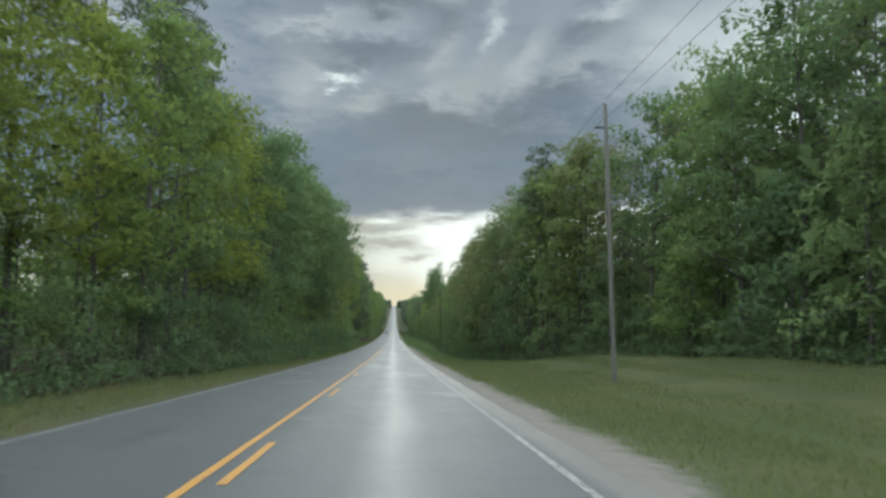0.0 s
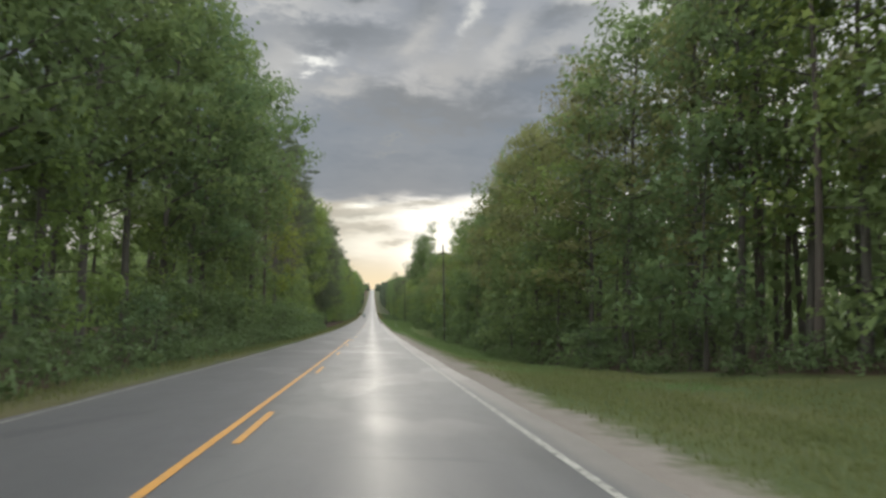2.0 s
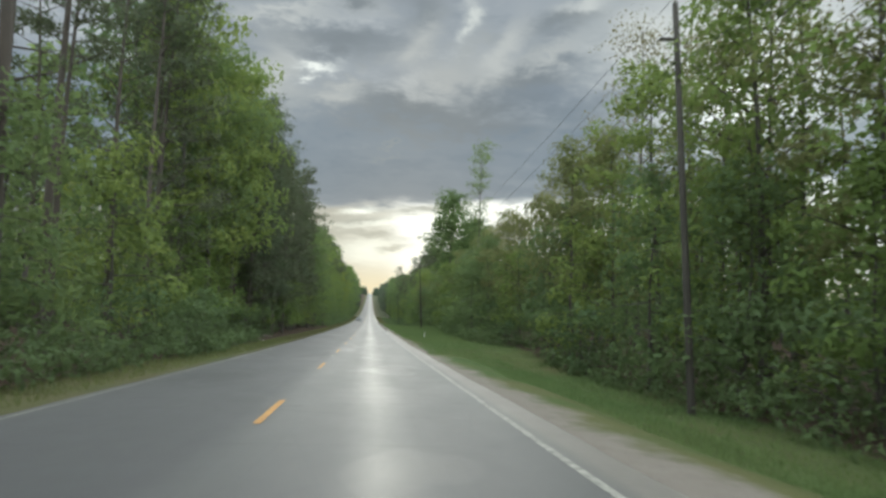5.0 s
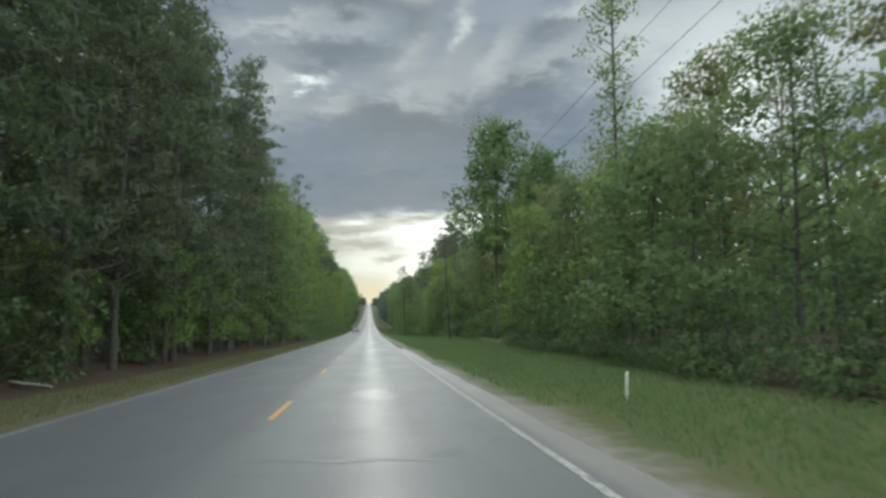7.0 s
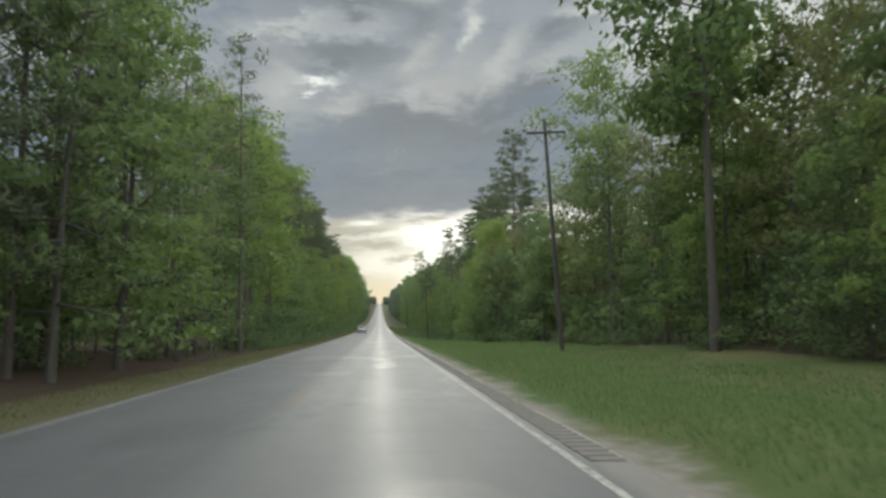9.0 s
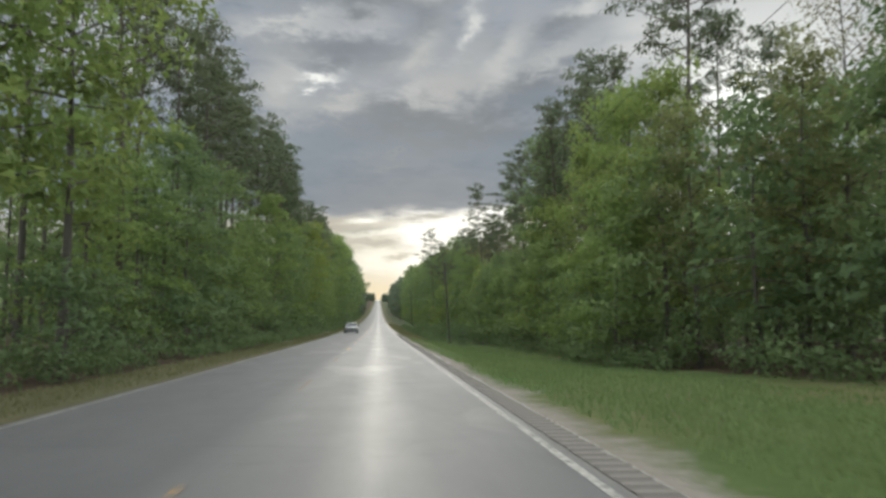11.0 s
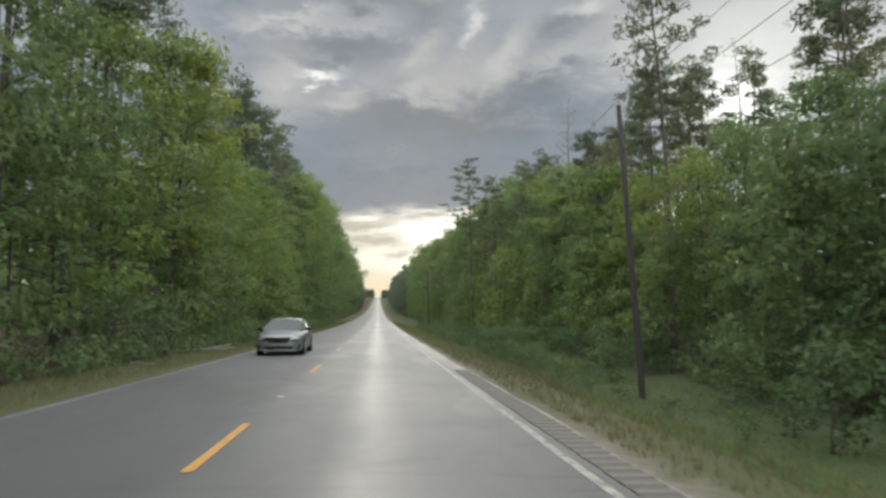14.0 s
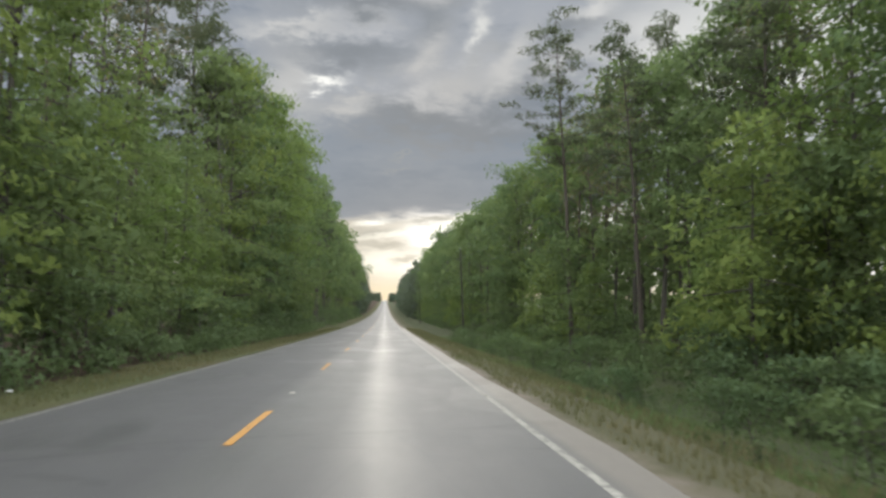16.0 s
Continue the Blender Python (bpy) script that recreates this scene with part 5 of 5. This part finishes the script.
def sedan(x, y, heading):
    car = new("car")
    tagged(car, "silver four-door saloon car with dark grille and alloy wheels", "car")
    car.matrix_basis = pose(x, y, road_z(y) + crown(x), 0, 0, heading)
    # lower body, nose at -y
    rows = [half_ring(-2.42, 0.52, 0.30, 0.60, 0.65, 0.75), half_ring(-2.38, 0.70, 0.22, 0.66, 0.72, 0.75), half_ring(-2.27, 0.82, 0.19, 0.70, 0.775, 0.78), half_ring(-2.1, 0.88, 0.19, 0.735, 0.82, 0.79),
            half_ring(-1.75, 0.905, 0.19, 0.79, 0.875, 0.80), half_ring(-1.1, 0.915, 0.20, 0.87, 0.955, 0.82), half_ring(-0.85, 0.915, 0.20, 0.90, 0.985, 0.84),
            half_ring(0.2, 0.92, 0.20, 0.94, 0.97, 0.86), half_ring(1.3, 0.92, 0.21, 0.98, 1.01, 0.86), half_ring(1.75, 0.90, 0.23, 1.00, 1.06, 0.80),
            half_ring(2.2, 0.84, 0.28, 0.97, 1.05, 0.78), half_ring(2.36, 0.74, 0.36, 0.86, 0.98, 0.75)]
    body = part("body", bm_mesh("body", loft(rows), SILVER, True), car)
    # roof shell and pillars
    def roof_ring(y, w, z, edge):
        pts = [(-w, z - edge), (-w * 0.94, z - edge * 0.35), (-w * 0.7, z - 0.01), (0, z + 0.012)]
        return [(a, y, b) for a, b in pts] + [(-a, y, b) for a, b in reversed(pts[:-1])]
    part("roof", bm_mesh("roof", loft([roof_ring(-0.22, 0.60, 1.40, 0.05), roof_ring(0.1, 0.62, 1.455, 0.06), roof_ring(0.6, 0.62, 1.46, 0.06), roof_ring(1.05, 0.58, 1.40, 0.05)], False), SILVER, True), car)
    def sheet(pts, mat, name, label="", thick=0.012):
        bm = bmesh.new()
        f = bm.faces.new([bm.verts.new(p) for p in pts])
        bm.normal_update()
        r = bmesh.ops.extrude_face_region(bm, geom=[f])
        bmesh.ops.translate(bm, verts=[v for v in r["geom"] if isinstance(v, bmesh.types.BMVert)], vec=f.normal * thick)
        return part(name, bm_mesh(name, bm, mat), car, label)
    sheet([(-0.76, -0.98, 0.97), (0.76, -0.98, 0.97), (0.56, -0.20, 1.40), (-0.56, -0.20, 1.40)], DARK_GLASS, "windscreen", "dark sloping windscreen")
    sheet([(-0.55, 1.03, 1.38), (0.55, 1.03, 1.38), (0.72, 1.66, 1.06), (-0.72, 1.66, 1.06)], DARK_GLASS, "rear_window")
    for s in (-1, 1):
        sheet([(s * 0.82, -0.80, 0.98), (s * 0.62, -0.12, 1.37), (s * 0.63, 0.25, 1.39), (s * 0.83, 0.25, 0.98)], DARK_GLASS, "side_window")
        sheet([(s * 0.83, 0.31, 0.98), (s * 0.63, 0.31, 1.39), (s * 0.60, 0.95, 1.34), (s * 0.82, 1.40, 1.02)], DARK_GLASS, "side_window")
        for a, b in (((s * 0.80, -1.00, 0.96), (s * 0.595, -0.18, 1.39)), ((s * 0.84, 0.28, 0.96), (s * 0.63, 0.28, 1.42)), ((s * 0.80, 1.68, 1.04), (s * 0.58, 1.02, 1.38))):
            sh = Shape()
            sh.tube([a, b], [0.034, 0.028], 6)
            part("pillar", sh.mesh("pillar", SILVER, True), car)
        bm = bmesh.new()
        bmesh.ops.create_icosphere(bm, subdivisions=2, radius=0.1)
        for v in bm.verts:
            v.co = Vector((v.co.x * 1.15 + s * 1.0, v.co.y * 0.7 - 0.72, v.co.z * 0.75 + 1.02))
        part("mirror", bm_mesh("mirror", bm, BLACK, True), car)
        # swept-back headlamp in its dark housing
        sheet([(s * 0.38, -2.44, 0.56), (s * 0.72, -2.41, 0.60), (s * 0.90, -2.14, 0.66), (s * 0.925, -1.80, 0.80), (s * 0.80, -2.12, 0.775), (s * 0.42, -2.37, 0.715)], BLACK, "headlight_housing", "", 0.018)
        sheet([(s * 0.56, -2.435, 0.625), (s * 0.74, -2.39, 0.635), (s * 0.89, -2.16, 0.685), (s * 0.91, -1.93, 0.775), (s * 0.78, -2.17, 0.755), (s * 0.56, -2.36, 0.70)], LAMP_GLASS, "headlight", "clear swept-back headlight", 0.022)
        sheet([(s * 0.62, -2.405, 0.30), (s * 0.82, -2.31, 0.30), (s * 0.86, -2.24, 0.47), (s * 0.80, -2.30, 0.44)], BLACK, "fog_lamp_recess", "", 0.02)
    # grille, lower intake, bonnet edge trim
    def slab(name, x0, x1, y0, y1, z0, z1, mat, label="", bevel=0.012):
        bm = bmesh.new()
        box(bm, x0, x1, y0, y1, z0, z1)
        return part(name, bm_mesh(name, bm, mat, bevel=bevel), car, label)
    grille = sheet([(-0.34, -2.43, 0.52), (0.0, -2.445, 0.50), (0.34, -2.43, 0.52), (0.50, -2.41, 0.725), (0.10, -2.42, 0.705), (0.0, -2.422, 0.70), (-0.10, -2.42, 0.705), (-0.50, -2.41, 0.725)], BLACK, "grille", "black pinched grille with chrome bars", 0.03)
    for i in range(3):
        bm = bmesh.new()
        box(bm, -0.38, 0.38, -2.463, -2.457, 0.565 + i * 0.04, 0.568 + i * 0.04)
        part("grille_bar", bm_mesh("grille_bar", bm, CHROME), grille)
    slab("chrome_strip", -0.46, 0.46, -2.445, -2.38, 0.728, 0.738, CHROME, "", 0.003)
    for sx in (-1, 1):
        sh = Shape()
        sh.tube([(sx * 0.44, -2.37, 0.725), (sx * 0.62, -1.9, 0.85), (sx * 0.74, -1.05, 0.957)], [0.006, 0.007, 0.006], 5)
        part("bonnet_shut_line", sh.mesh("bonnet_shut_line", BLACK), car)
    slab("number_plate", -0.26, 0.26, -2.45, -2.42, 0.40, 0.47, PLATE, "pale front plate", 0.004)
    sheet([(-0.52, -2.43, 0.26), (0.52, -2.43, 0.26), (0.60, -2.42, 0.37), (-0.60, -2.42, 0.37)], BLACK, "lower_intake", "black lower air intake", 0.012)
    slab("bumper_lip", -0.70, 0.70, -2.43, -2.24, 0.185, 0.225, SILVER)
    # wheels
    for sx in (-1, 1):
        for wy in (-1.42, 1.38):
            bm = bmesh.new()
            bmesh.ops.create_cone(bm, cap_ends=True, segments=28, radius1=0.33, radius2=0.33, depth=0.22)
            bmesh.ops.rotate(bm, verts=bm.verts[:], matrix=Matrix.Rotation(radians(90), 3, "Y"))
            bmesh.ops.translate(bm, verts=bm.verts[:], vec=(sx * 0.83, wy, 0.33))
            tyre = part("tyre", bm_mesh("tyre", bm, RUBBER, bevel=0.02), car, "black tyre")
            bm = bmesh.new()
            bmesh.ops.create_cone(bm, cap_ends=True, segments=28, radius1=0.21, radius2=0.19, depth=0.03)
            bmesh.ops.rotate(bm, verts=bm.verts[:], matrix=Matrix.Rotation(radians(90 * sx), 3, "Y"))
            bmesh.ops.translate(bm, verts=bm.verts[:], vec=(sx * 0.945, wy, 0.33))
            part("rim", bm_mesh("rim", bm, ALLOY), tyre, "silver alloy rim")
            bm = bmesh.new()
            bmesh.ops.create_cone(bm, cap_ends=True, segments=28, radius1=0.385, radius2=0.385, depth=0.02)
            bmesh.ops.rotate(bm, verts=bm.verts[:], matrix=Matrix.Rotation(radians(90), 3, "Y"))
            bmesh.ops.translate(bm, verts=bm.verts[:], vec=(sx * 0.916, wy, 0.34))
            part("wheel_arch", bm_mesh("wheel_arch", bm, BLACK), car)
    return car


sedan(-2.1, 357.0, 0)

# ---- grass ----
def grass_tile(w, d, n, h, seed, mat=None):
    """Blades over a patch, as one mesh about its middle."""
    g = np.random.default_rng(seed)
    sh = Shape()
    base = np.stack([g.uniform(-w / 2, w / 2, n), g.uniform(-d / 2, d / 2, n)], 1)
    for x, y in base:
        t = g.uniform(0.5, 1.3) * h
        a, lean = g.uniform(0, 6.28), g.uniform(0.1, 0.6) * h
        wx, wy = math.cos(a) * 0.016, math.sin(a) * 0.016
        lx, ly = math.cos(a + 1.6) * lean, math.sin(a + 1.6) * lean
        k = len(sh.v)
        sh.v += [(x - wx, y - wy, -0.04), (x + wx, y + wy, -0.04), (x + lx, y + ly, t)]
        sh.f.append((k, k + 1, k + 2))
    return sh.mesh("grass_tuft", mat or GRASS)


GRASS_TILES = [grass_tile(3.4, 4.0, 900, 0.085, 5 + i) for i in range(3)]
OLIVE_TILES = [grass_tile(3.4, 4.0, 900, 0.085, 45 + i, OLIVE_GRASS) for i in range(3)]
DRY_TILES = [grass_tile(2.2, 4.0, 500, 0.085, 25 + i, DRY_GRASS) for i in range(3)]
NARROW_TILES = [grass_tile(2.0, 4.0, 520, 0.085, 65 + i, OLIVE_GRASS) for i in range(3)]
lawn = new("verge_grass")
tagged(lawn, "rough green grass along both verges", "grass", kind="stuff")


def lay_grass(x, y, tiles=GRASS_TILES):
    if tiles is GRASS_TILES and rng.random() < (88 - y) / 30:
        tiles = OLIVE_TILES
    ob = part("grass_tuft", rng.choice(tiles), lawn)
    e = 1.5
    sx = (ground_z(x + e, y) - ground_z(x - e, y)) / (2 * e)
    sy = (ground_z(x, y + e) - ground_z(x, y - e)) / (2 * e)
    ob.matrix_basis = Matrix.Translation((x, y, ground_z(x, y))) @ Matrix(((1, 0, 0, 0), (0, 1, 0, 0), (sx, sy, 1, 0), (0, 0, 0, 1)))


y = 0.0
while y < 474:
    out = 0.45 if y < 150 else -0.25
    if y < 345 or rng.random() < 0.25:
        lay_grass(7.3 + out, y)
    if y < 330:
        lay_grass(6.75 + out + rng.uniform(-0.2, 0.2), y + 2)
    else:
        lay_grass(5.75 + rng.uniform(-0.2, 0.2), y, DRY_TILES)
        if y > 345:
            lay_grass(7.7, y + 1, DRY_TILES)
    if edge_right(y) > 10.5:
        lay_grass(10.2, y + 1)
    if edge_right(y) > 14:
        lay_grass(13.4, y)
    if edge_right(y) > 17:
        lay_grass(16.6, y)
        lay_grass(19.8, y + 1)
    if y < 172:
        lay_grass(-5.3, y, NARROW_TILES)
        if y < 44:
            lay_grass(-6.9, y + 1, NARROW_TILES)
    else:
        lay_grass(-5.4, y, DRY_TILES)
    y += 3.9
for gx, gy in ((8.4, 347.5), (9.6, 351.0), (8.8, 354.5), (9.9, 399.0), (9.2, 392.0), (9.6, 385.5)):
    lay_grass(gx, gy)
